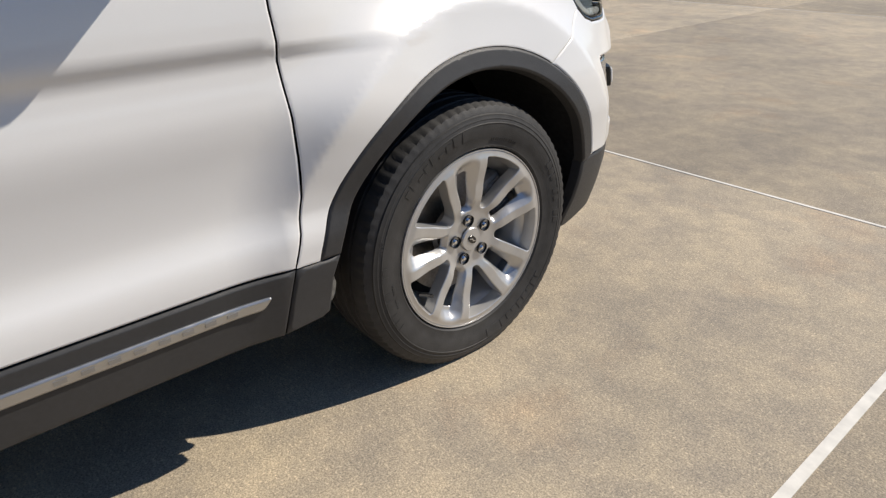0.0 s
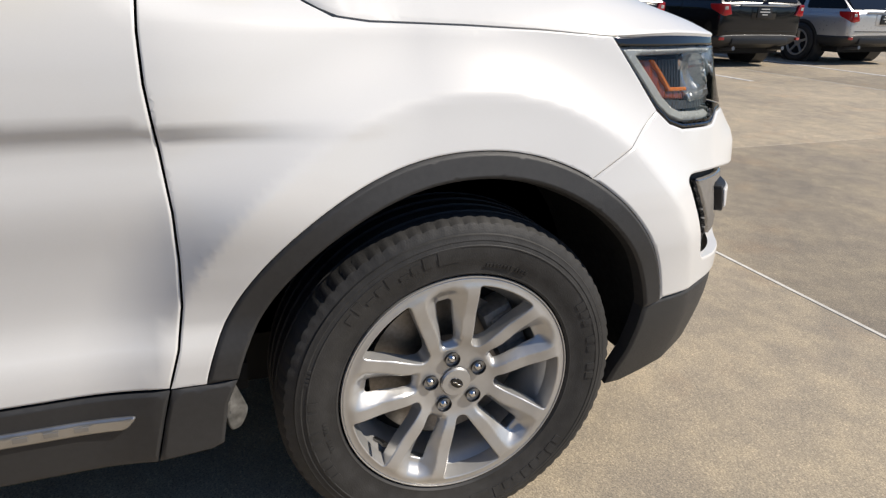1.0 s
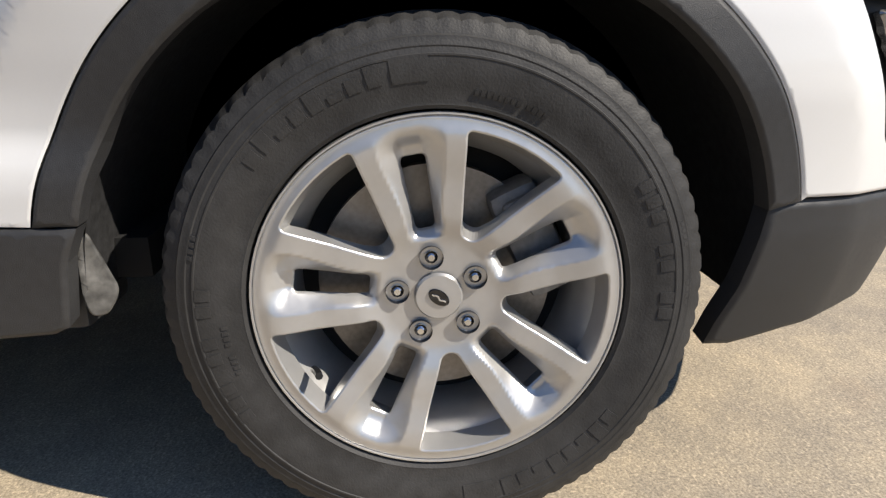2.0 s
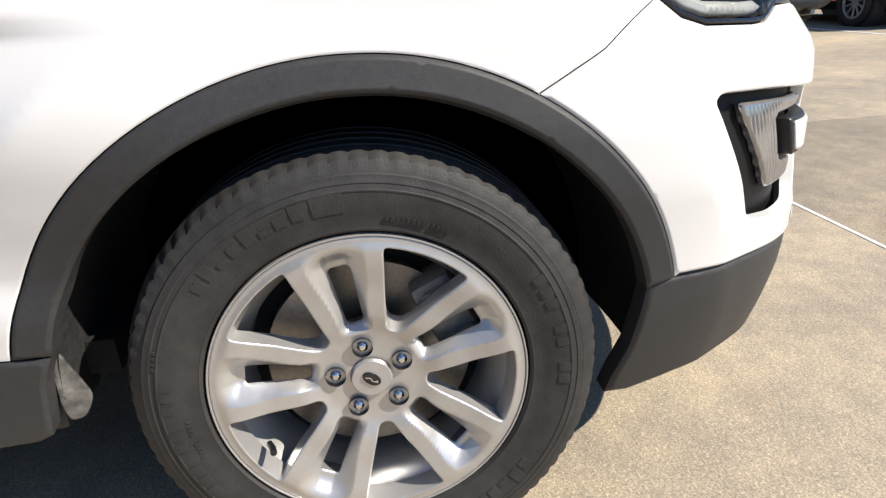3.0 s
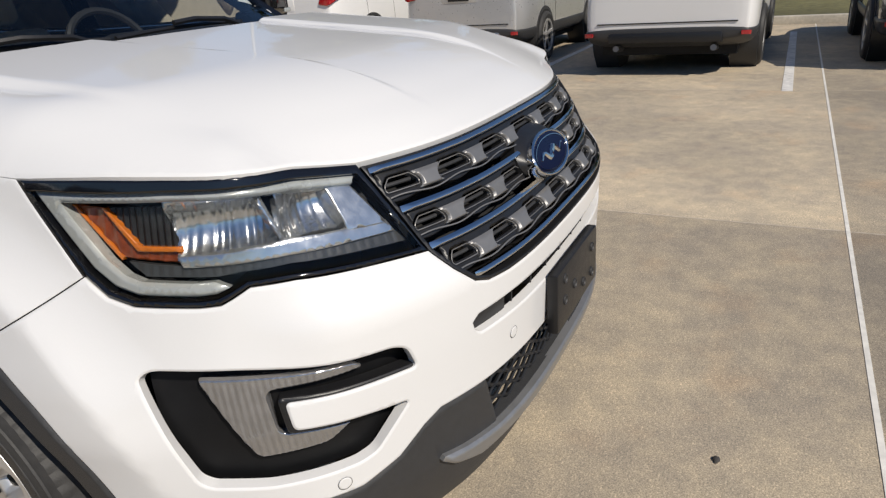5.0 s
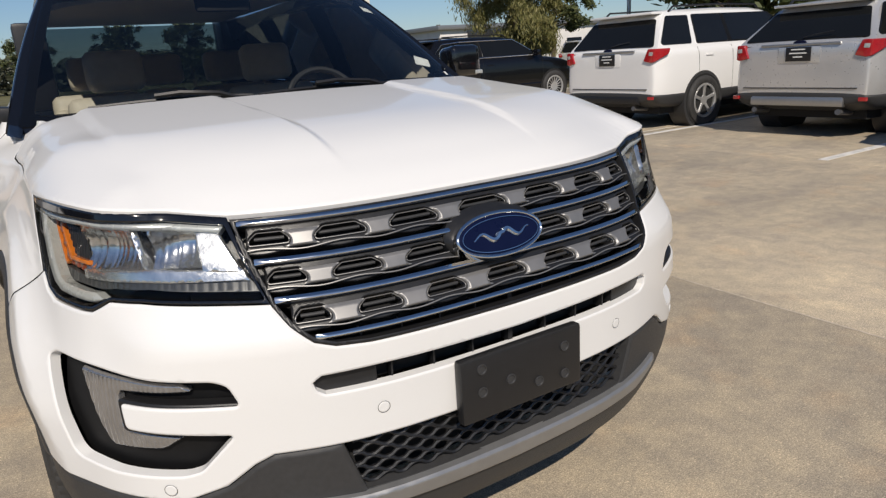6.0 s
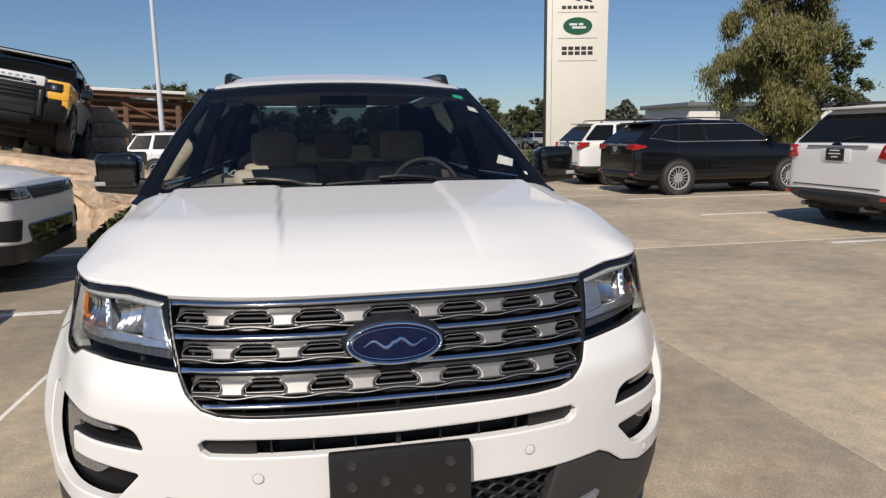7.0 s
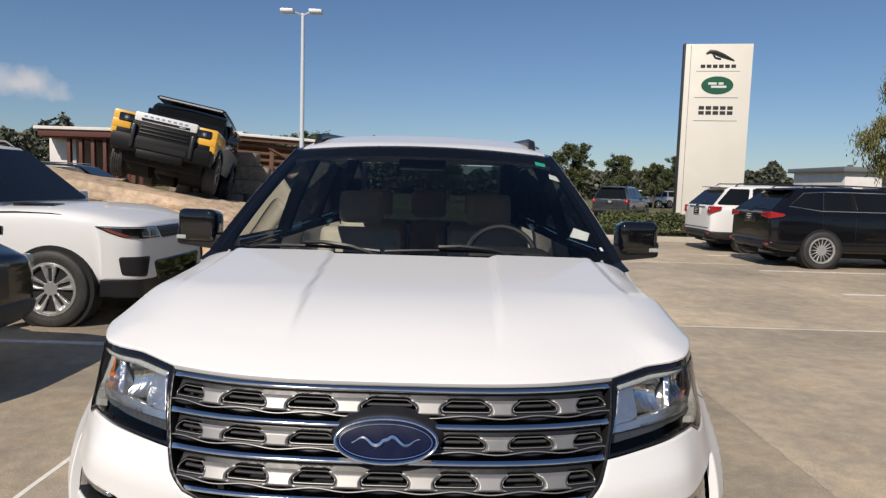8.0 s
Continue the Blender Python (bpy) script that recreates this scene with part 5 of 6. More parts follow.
def parked(label, paint, at, heading, L=4.8, Wd=1.92, H=1.70, belt=1.08, hood=1.06, nose=.86, rake=.55, style="five", rear_lamp="block", clad=M_CLAD, strip=None, rim=M_RIM, group="", tyre=.36, spoiler=True, category="car", low=.30, clad_top=.56, face=True, axle=.93, quarter=True, arch=None, skid=M_TRIM, wrap=True, cowl=1.25, glass_run=.82):
    """A parked SUV with its rear at local x = 0 and its nose at x = L."""
    top = tagged(empty("parked_car"), label, category, group)
    w = Wd / 2
    xs = [0, .035, .10, .25, .6, 1.2, 2.0, 2.8, L - 1.5, L - 1.15, L - .8, L - .45, L - .2, L - .07, L]
    secs, low_secs = [], []
    for x in xs:
        tail, head = max(0, 1 - x / .28), max(0, 1 - (L - x) / .75)
        wx = w * (1 - .10 * tail ** 2 - .20 * head ** 2.2)
        zl = low + .13 * tail + .10 * head ** 2
        deck = belt if x < L - 1.25 else belt + (hood - belt) * float(ramp(L - 1.3, L - 1.0, x)) - (hood - nose) * float(ramp(L - .95, L + .05, x)) ** 1.6
        zt = deck - .05 * tail - .06 * head ** 3
        sec = [(wx * .90, zl), (wx * .975, zl + .08), (wx * .995, .52), (wx, .74), (wx * .985, zt - .13), (wx * .955, zt - .045), (wx * .88, zt), (wx * .45, zt + .025), (0, zt + .03)]
        secs.append((x, [(y, max(z, zl) if i < 4 else z) for i, (y, z) in enumerate(sec)]))
        low_secs.append((x + (.012 if x > L / 2 else -.012) * (tail > 0 or head > 0), [(0, zl - .01), (wx * .90, zl - .01), (wx * .98 + .008, zl + .08), (wx + .008, clad_top - .06), (wx + .006, clad_top)] + [(0, clad_top)]))
    body = soft(part("body", loft(secs), paint, top, sharp=9))
    soft(part("lower_cladding", loft(low_secs), clad, top, sharp=9))

    def side_at(x, z, s):
        """A point on the flank."""
        tail, head = max(0, 1 - x / .28), max(0, 1 - (L - x) / .75)
        wx = w * (1 - .10 * tail ** 2 - .20 * head ** 2.2)
        return Vector((x, s * (wx * float(np.interp(z, (.30, .52, .74, belt - .13, belt - .045, belt), (.97, .993, .998, .984, .955, .90))) - .0005), z))
    # cabin
    xa, xb, xc, xd = L - cowl, L - cowl - glass_run, .32 + rake * .35, .06
    wb, wr, zr = w * .93, w * .70, H - .03
    cab = []
    for x, zz, k in ((xd, belt - .04, 0), (xd + .02, belt, .02), (xc - .12, zr - .10, .93), (xc, zr - .015, 1), (xc + .5, zr + .01, 1), ((xc + xb) / 2, zr + .02, 1), (xb - .35, zr + .005, 1), (xb, zr - .03, .985), (xa - .02, belt - .0, .02), (xa, belt - .05, 0)):
        wx = wb + (wr - wb) * k
        cab.append((x, zz, wx))
    bm = bmesh.new()
    rows = [[bm.verts.new((x, s * y, z)) for s, y, z in ((-1, wx if k in (0, 1, 8, 9) else wx, zz - (.0 if k in (0, 1, 8, 9) else .045)), (-1, wx * .86, zz), (-1, wx * .4, zz + .012), (1, wx * .4, zz + .012), (1, wx * .86, zz), (1, wx, zz - (.0 if k in (0, 1, 8, 9) else .045)))] for k, (x, zz, wx) in enumerate(cab)]
    for a, b in zip(rows, rows[1:]):
        for i in range(5):
            bm.faces.new((a[i], a[i + 1], b[i + 1], b[i]))
    for s in (0, 5):
        side = [r[s] for r in rows]
        bm.faces.new(side)
    cabin = part("cabin", bm, paint, top, sharp=.7)

    def flank(s):
        return lambda u, z, lf: np.stack([np.asarray(u, float), s * (wb + (wr - wb) * np.clip((np.asarray(z) - belt) / (zr - .045 - belt), -.2, 1.1) + .004 + np.asarray(lf)), np.asarray(z, float) + 0 * np.asarray(u)], -1)
    z1, z2 = belt + .03, zr - .085
    lean = (xa - xb) / (zr - belt)
    for s in (-1, 1):
        f1 = xa - .12
        mid = (xb + xc) / 2 + .05
        back = xc + .50
        # the door glass: a black band that holds two panes
        frame_band = panel("window_band", flank(s), rounded([(f1 - .02, z1 - .012), (f1 - lean * (z2 - z1) + .01, z2 + .012), (back + .03, z2 + .012), (back - .05, z1 - .012)], .04, 3), M_PIT, cabin, edge=.006, drop=.003, skirt=.01, grid=.4, step=.15, lift=-.004, label="black window frame")
        for q in ([(f1 - .06, z1), (f1 - lean * (z2 - z1) - .03, z2), (mid + .04, z2), (mid + .04, z1)], [(mid - .04, z1), (mid - .04, z2), (back + .05, z2), (back - .03, z1)]):
            panel("side_window", flank(s), rounded(q, .035, 3), M_PANE, frame_band, edge=.008, drop=.004, skirt=.006, grid=.3, step=.12)
        if quarter:  # the rear side glass runs to the corner
            tip = xd + .10 + (xc - .12 - xd) * .92
            panel("quarter_window", flank(s), rounded([(back - .16, z1 - .005), (back - .05, z2), (tip, z2), (xd + .115, z1 + .03), (xd + .15, z1 - .005)], .03, 3), M_PANE, cabin, edge=.008, drop=.004, skirt=.006, grid=.3, step=.10)
        else:
            panel("quarter_window", flank(s), rounded([(back - .16, z1 + .02), (back - .07, z2), (xc + .16, z2 - .01), (xd + .42, z1 + .08)], .04, 3), M_PANE, cabin, edge=.008, drop=.004, skirt=.006, grid=.3, step=.10)
        # shut lines of the doors, a crease along the flank
        for gx, za in ((mid, .50), (back - .06, .62), (f1 + .10, .50)):
            part("shut_line", tube([side_at(gx, z, s) for z in np.linspace(za, belt - .03, 9)], .004, n=4), M_DARK, body)
        if strip:
            part("window_trim", tube([(a, s * (wb + (wr - wb) * (b - belt) / (zr - .045 - belt) + .008), b) for a, b in ((f1, z1 - .012), (f1 - lean * (z2 - z1) - .03, z2 + .012), (mid, z2 + .016), (back + .12, z2 + .014), (xc + .12, z2 - .02), (xd + .34, z1 + .07), (back - .1, z1 - .012))], .011, True, 6), strip, cabin)
        for hx in (mid + .12, xc + .60):
            part("door_handle", box((hx, s * w * .985 - .012, belt - .17), (hx + .17, s * w * .985 + .022, belt - .145), .008), paint, top)
        bm = bmesh.new()
        add_box(bm, (xa - .34, min(s * w * .95, s * (w + .17)), belt + .0), (xa - .20, max(s * w * .95, s * (w + .17)), belt + .14), .035)
        part("door_mirror", bm, paint, top)
        rail_z = zr + .05
        part("roof_rail", tube([(xc + .1, s * wr * .93, zr - .02), (xc + .2, s * wr * .93, rail_z), ((xc + xb) / 2, s * wr * .93, rail_z + .015), (xb - .2, s * wr * .93, rail_z - .005), (xb - .1, s * wr * .93, zr - .02)], .016, n=6), M_TRIM, cabin)
        # rear lamps, in one piece round the corner
        if rear_lamp == "block":
            q = [(.52, belt - .015), (.44, belt - .19), (.60, belt - .215), (.74, belt - .20), (1.00, belt - .10), (1.03, belt - .02)]
        else:
            q = [(.26, belt - .045), (.30, belt - .125), (.70, belt - .165), (1.02, belt - .11), (1.04, belt - .06), (.70, belt - .02)]

        def lampfn(u, z, lf, s=s):
            u = np.asarray(u, float)
            k = (0, .55, .68, .76, .86, 1.0, 1.2)
            x = pchip(u, k, (-.002, .0, .012, .040, .110, .235, .46))
            y = w * pchip(u, k, (.15, .84, .918, .944, .972, 1.0, 1.01))
            return np.stack([x - np.asarray(lf) * (u < .8) + .03 * np.clip(np.asarray(z) - belt + .15, 0, 1), s * (y + np.asarray(lf) * .7 * (u > .6)), np.asarray(z) + 0 * u], -1)
        unit = panel("rear_lamp", lampfn, rounded(q, .025, 3), M_RED, top, edge=.012, drop=.010, skirt=.05, grid=.03, step=.03, lift=.014, label="red rear lamp")
        if rear_lamp == "block":
            panel("reversing_lens", lampfn, rounded([(.56, belt - .06), (.55, belt - .11), (.64, belt - .115), (.65, belt - .065)], .012, 3), M_GUIDE, unit, edge=.004, drop=.003, skirt=.004, grid=.03, step=.02, lift=.017)
        panel("reflector", lampfn, rounded([(.56, clad_top - .05), (.56, clad_top - .095), (.72, clad_top - .095), (.72, clad_top - .05)], .01, 2), M_RED, top, edge=.004, drop=.003, skirt=.03, grid=.05, step=.03, lift=.030, label="red rear reflector")
        # front lamps
        if face:
            part("headlight", box((L - .40, min(s * w * .55, s * w * .90), nose - .18), (L - .085, max(s * w * .55, s * w * .90), nose - .055), .03), M_GUIDE, top, "clear headlight")
        bm = bmesh.new()
        add_cyl(bm, (L * .1, s * .55, .28), (-.01, s * .55, .33), .035, n=12)
        part("exhaust_tip", bm, M_TWOTONE, top)
    # windscreen and rear window
    scr = lambda u, z, lf: np.stack([xa - (xa - xb) * np.asarray(z) + .012 + np.asarray(lf), np.asarray(u) * (wb * .90 - (wb * .90 - wr * .92) * np.asarray(z)), belt + .01 + (zr - .03 - belt) * np.asarray(z) + .012 + np.asarray(lf)], -1)
    panel("windscreen", scr, rounded([(-1, .06), (1, .06), (.97, .93), (-.97, .93)], .05, 3), M_PANE, cabin, edge=.01, drop=.004, skirt=.01, grid=.4, step=.2)
    rw = lambda u, z, lf: np.stack([xd + .02 + (xc - .12 - xd - .02) * np.asarray(z) - .026 - np.asarray(lf), np.asarray(u) * (wb * .93 - (wb - wr) * .95 * np.asarray(z)), belt + (zr - .10 - belt) * np.asarray(z) + np.asarray(lf) * .3], -1)
    panel("rear_window", rw, rounded([(-1.0, .04), (1.0, .04), (.985, .95), (-.985, .95)], .06, 3), M_PANE, cabin, edge=.01, drop=.004, skirt=.01, grid=.4, step=.2)
    if spoiler:
        part("spoiler", box((xc - .26, -wr * .92, zr - .055), (xc + .05, wr * .92, zr - .02), .012), paint, cabin)
    holder = part("plate_holder", box((-.018, -.16, belt - .24), (.03, .16, belt - .07), .006), M_TRIM, top, "black dealer plate")
    for k, (a, b) in enumerate(((-.09, .09), (-.11, .11), (-.06, .06))):
        part("bar", box((-.020, a, belt - .105 - .045 * k), (-.017, b, belt - .09 - .045 * k)), M_PAPER, holder)
    part("tailgate_strip", box((-.008, -w * .55, belt - .055), (.03, w * .55, belt - .025), .006), strip or M_SATIN, top)
    bm = bmesh.new()
    add_cyl(bm, (-.006, 0, belt - .02), (.03, 0, belt - .02), .045, n=20)
    bmesh.ops.scale(bm, vec=(1, 1.7, .7), space=Matrix.Translation((0, 0, -(belt - .02))), verts=bm.verts)
    part("badge", bm, M_OVAL, top)
    bm = box((-.026, -w * .66, low + .13), (.06, w * .66, low + .25), .03)
    for v in bm.verts:  # its ends turn down
        v.co.z += .05 * (1 - (abs(v.co.y) / (w * .66)) ** 4) - .05
    part("rear_skid", bm, skid, top)
    part("tailgate_line", box((-.0045, -w * .80, clad_top + .045), (.02, w * .80, clad_top + .058), .003), M_DARK, top)
    part("plate_recess", box((-.003, -.27, belt - .27), (.02, .27, belt - .06), .02), paint, top)
    if wrap:
        part("rear_wiper", tube([(xd + .02, 0, belt + .04), (xd + .02, -.16, belt + .075), (xd + .035, -.36, belt + .10)], .008, n=5), M_TRIM, cabin)
    if face:
        part("grille", box((L - .09, -w * .45, nose - .34), (L + .004, w * .45, nose - .10), .03), M_TRIM, top)
    if face:
        part("front_intake", box((L - .10, -w * .6, .40), (L + .0, w * .6, .52), .03), M_TRIM, top)
    part("underbody", box((.3, -w * .8, .22), (L - .4, w * .8, .45)), M_DARK, top)
    # wheels
    key = (style, rim.name, tyre)
    for x, s in ((1.06, -1), (1.06, 1), (L - axle, -1), (L - axle, 1)):
        # flank is uncut: a solid dark disc stands in for the well's shade
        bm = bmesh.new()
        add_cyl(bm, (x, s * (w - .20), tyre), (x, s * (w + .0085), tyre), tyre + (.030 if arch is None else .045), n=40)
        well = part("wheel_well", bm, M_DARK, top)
        if arch is None:  # a lip of black plastic round it
            bm = bmesh.new()
            add_cyl(bm, (x, s * (w - .30), tyre), (x, s * (w + .004), tyre), tyre + .075, n=40)
            part("wheel_arch", bm, clad, well)
        m = pose(x, s * (w - .068), tyre, 0, 0, 90 if s > 0 else -90) @ pose(0, 0, 0, 0, 0, 180)
        if key not in WHEELS:
            WHEELS[key] = make_wheel("wheel", style, r_tyre=tyre, r_rim=.70 * tyre, mat=rim, detail=False, turn=0)
            wh = WHEELS[key]
            wh.matrix_basis = m
        else:
            wh = copy_thing(WHEELS[key], m)
        wh.parent = top
    top.matrix_world = pose(*at, 0, 0, heading)
    return top


ROWS = "cars parked in the row"
parked("white mid-size SUV with black lower bumper and red lamps", M_WHITE, (7.08, 5.66, 0), 0, 5.0, 1.98, 1.77, 1.21, 1.17, 1.0, group=ROWS, tyre=.375)
parked("silver compact SUV with red rear lamps", M_SILVER_PAINT, (7.5, 2.82, 0), 0, 4.5, 1.84, 1.69, 1.18, 1.10, .93, .8, group=ROWS, tyre=.35, skid=M_SATIN)
parked("black crossover with many-spoked wheels and chrome window trim", M_BLACK_PAINT, (6.8, 12.0, 0), 0, 4.82, 1.93, 1.68, 1.17, 1.10, .92, .9, "multi", "slim", M_BLACK_PAINT, M_CHROME, group=ROWS, tyre=.385, quarter=False, arch=M_BLACK_PAINT)
parked("white mid-size SUV with dark rear window", M_WHITE, (6.85, 15.15, 0), 0, 4.9, 1.92, 1.73, 1.18, 1.12, .95, .8, group=ROWS)
parked("white luxury SUV with chrome bumper trim", M_WHITE, (6.85, -.1, 0), 0, 4.9, 1.95, 1.72, 1.18, 1.12, .95, strip=M_CHROME, group=ROWS)
parked("dark grey crossover with chrome exhaust tips", M_BLUE_PAINT, (7.2, -3.2, 0), 0, 4.8, 1.9, 1.68, 1.08, 1.05, .9, .9, rear_lamp="slim", clad=M_TRIM, group=ROWS)
parked("black crossover with silver wheels", M_BLACK_PAINT, (7.4, -5.9, 0), 0, 4.7, 1.88, 1.66, 1.07, 1.05, .9, .9, "ten", group=ROWS)
parked("black crossover with bright lower bumper trim", M_BLACK_PAINT, (7.4, -8.85, 0), 0, 4.7, 1.88, 1.66, 1.07, 1.05, .9, .9, "ten", group=ROWS)
parked("grey blue saloon with round wheels", M_SILVER_PAINT, (7.4, -11.8, 0), 0, 4.7, 1.84, 1.5, .98, .98, .85, 1.2, group=ROWS, spoiler=False)
parked("black SUV with its nose beside the aisle", M_BLACK_PAINT, (-7.66, 1.85, 0), 0, 4.7, 1.90, 1.68, 1.08, 1.05, .92, group="cars across the aisle")

# white sporty SUV across the aisle, with its own face
rr = parked("white sporty SUV with slim lamps and black intakes", M_WHITE, (-7.73, 4.93, 0), 0, 4.88, 2.0, 1.83, 1.14, 1.16, 1.04, .9, "double", clad=M_TRIM, group="cars across the aisle", tyre=.375, clad_top=.40, face=False, axle=.80, arch=M_WHITE, cowl=1.38, glass_run=.70)


def nose_skin(u, z, lift):
    """The front of the sporty SUV: u runs round the nose from its middle, z is the height."""
    u, z = np.asarray(u, float), np.asarray(z, float)
    a = np.abs(u)
    at = (0, .40, .62, .74, .82, .92, 1.05, 1.22)
    x = pchip(a, at, (4.915, 4.908, 4.900, 4.888, 4.860, 4.790, 4.680, 4.525)) - .30 * np.clip(z - .80, 0, 1) ** 1.4 - .05 * np.clip(.5 - z, 0, 1)
    y = pchip(a, at, (0, .40, .62, .738, .812, .880, .940, .990))
    side = ramp(.70, 1.0, a)
    return np.stack([x + lift * (1 - .6 * side), np.sign(u) * (y + lift * .8 * side), z + 0 * u], -1)


panel("bumper_cover", nose_skin, [(-1.20, .47), (-.6, .45), (.6, .45), (1.20, .47), (1.20, .985), (.70, .995), (-.70, .995), (-1.20, .985)], M_WHITE, rr, edge=.02, drop=.012, skirt=.05, grid=.05, step=.05, label="white front bumper cover")
for s in (-1, 1):
    unit = panel("headlight", nose_skin, mirrored(rounded([(.46, .862), (.78, .862), (.98, .882), (1.10, .925), (1.22, .990), (1.12, .990), (.52, .972)], .012, 3), s), M_GLOSS, rr, edge=.01, drop=.006, skirt=.02, grid=.03, lift=.012, label="slim dark headlight")
    for q in (.60, .74):
        c = rounded([(q - .055, .888), (q + .055, .888), (q + .05, .936), (q - .05, .936)], .012, 3)
        panel("lamp_lens", nose_skin, mirrored(c, s), M_TRAY, unit, edge=.01, drop=.008, skirt=.006, grid=.02, lift=.018)
        panel("lamp_strip", nose_skin, mirrored([(q - .05, .884), (q + .05, .884), (q + .05, .890), (q - .05, .890)], s), M_GUIDE, unit, edge=.002, drop=.002, skirt=.004, lift=.022)
    panel("lamp_strip", nose_skin, mirrored([(.56, .966), (1.10, .982), (1.18, .985), (1.10, .974), (.56, .960)], s), M_GUIDE, unit, edge=.002, drop=.002, skirt=.004, lift=.017)
    panel("turn_lens", nose_skin, mirrored([(.86, .876), (.98, .889), (1.09, .930), (1.15, .965), (1.09, .965), (.99, .925)], s), M_AMBER, unit, edge=.004, drop=.003, skirt=.004, lift=.017, label="red-brown turn lens")
    intake = panel("side_intake", nose_skin, mirrored(rounded([(.68, .685), (1.03, .69), (1.00, .51), (.74, .48)], .03, 3), s), M_TRIM, rr, edge=.012, drop=.01, skirt=.02, grid=.03, lift=.010, label="black side intake")
    # raised dark sheet, coloured as the shade of a hollow intake
    panel("intake_void", nose_skin, mirrored(rounded([(.71, .665), (1.00, .670), (.975, .53), (.76, .505)], .025, 3), s), M_DARK, intake, edge=.004, drop=.003, skirt=.006, lift=.014)
    # the bonnet's shut line and its dark vent
    part("bonnet_line", tube([(x, s * y, z) for x, y, z in ((3.40, .955, 1.095), (3.72, .953, 1.106), (4.06, .945, 1.098), (4.25, .93, 1.075))], .007, n=6), M_DARK, rr)
mesh = panel("mesh_grille", nose_skin, rounded([(-.41, .855), (.41, .855), (.49, .972), (-.49, .972)], .02, 3), M_TRIM, rr, edge=.012, drop=.01, skirt=.02, grid=.04, lift=.012, label="black mesh grille")
panel("grille_lip", nose_skin, [(-.40, .846), (.40, .846), (.42, .856), (-.42, .856)], M_SATIN, mesh, edge=.003, drop=.003, skirt=.006, grid=.05, lift=.016)
for z in (.878, .908, .938):
    part("grille_bar", tube([Vector(q) for q in nose_skin(np.linspace(-.43, .43, 49), z + .008 * np.sin(np.linspace(0, 30 * math.pi, 49)), np.full(49, .014))], .006, n=6), M_CLAD, mesh)
panel("valance", nose_skin, [(-1.20, .30), (-.6, .26), (.6, .26), (1.20, .30), (1.20, .475), (.6, .46), (-.6, .46), (-1.20, .475)], M_TRIM, rr, edge=.02, drop=.02, skirt=.05, grid=.05, step=.05, lift=-.004, label="black lower valance")
panel("lower_intake", nose_skin, rounded([(-.52, .42), (.52, .42), (.60, .60), (.56, .63), (-.56, .63), (-.60, .60)], .03, 3), M_GLOSS, rr, edge=.012, drop=.01, skirt=.02, grid=.04, lift=.010, label="black lower intake")
for k in range(10):
    part("bonnet_bar", box((4.50, -.40 + .08 * k, 1.092), (4.55, -.345 + .08 * k, 1.104)), M_SIGNTEXT, rr)
part("bonnet_vent", box((3.56, -.74, 1.150), (3.96, -.52, 1.184), .012), M_GLOSS, rr, "dark bonnet vent")
part("fender_vent", box((3.30, -1.006, .89), (3.62, -.97, .97), .01), M_GLOSS, rr, "dark fender vent")
far_group = "cars parked far off"
parked("white SUV parked beyond the rocks", M_WHITE, (-6.6, 23.3, -.05), 0, 4.6, 1.9, 1.70, group=far_group)
parked("dark SUV parked behind the hedge", M_BLUE_PAINT, (8.4, 30.5, 0), 60, 4.7, 1.9, 1.72, group=far_group)
parked("black car parked beyond the display rock", M_BLACK_PAINT, (-13.2, 17.5, 0), 4, 4.6, 1.85, 1.80, 1.25, 1.1, .95, 1.2, group=far_group, spoiler=False)
for k, (x, y) in enumerate(((17, 62), (21, 63), (30, 60), (34, 58), (40, 52), (24.5, 25), (28, 26))):
    parked("white pickup-height car far across the road" if k < 5 else "white car beyond the lot", M_WHITE if k % 2 == 0 else M_SILVER_PAINT, (x, y, -.06), 20 * (k % 3), 4.7, 1.9, 1.7, group=far_group)

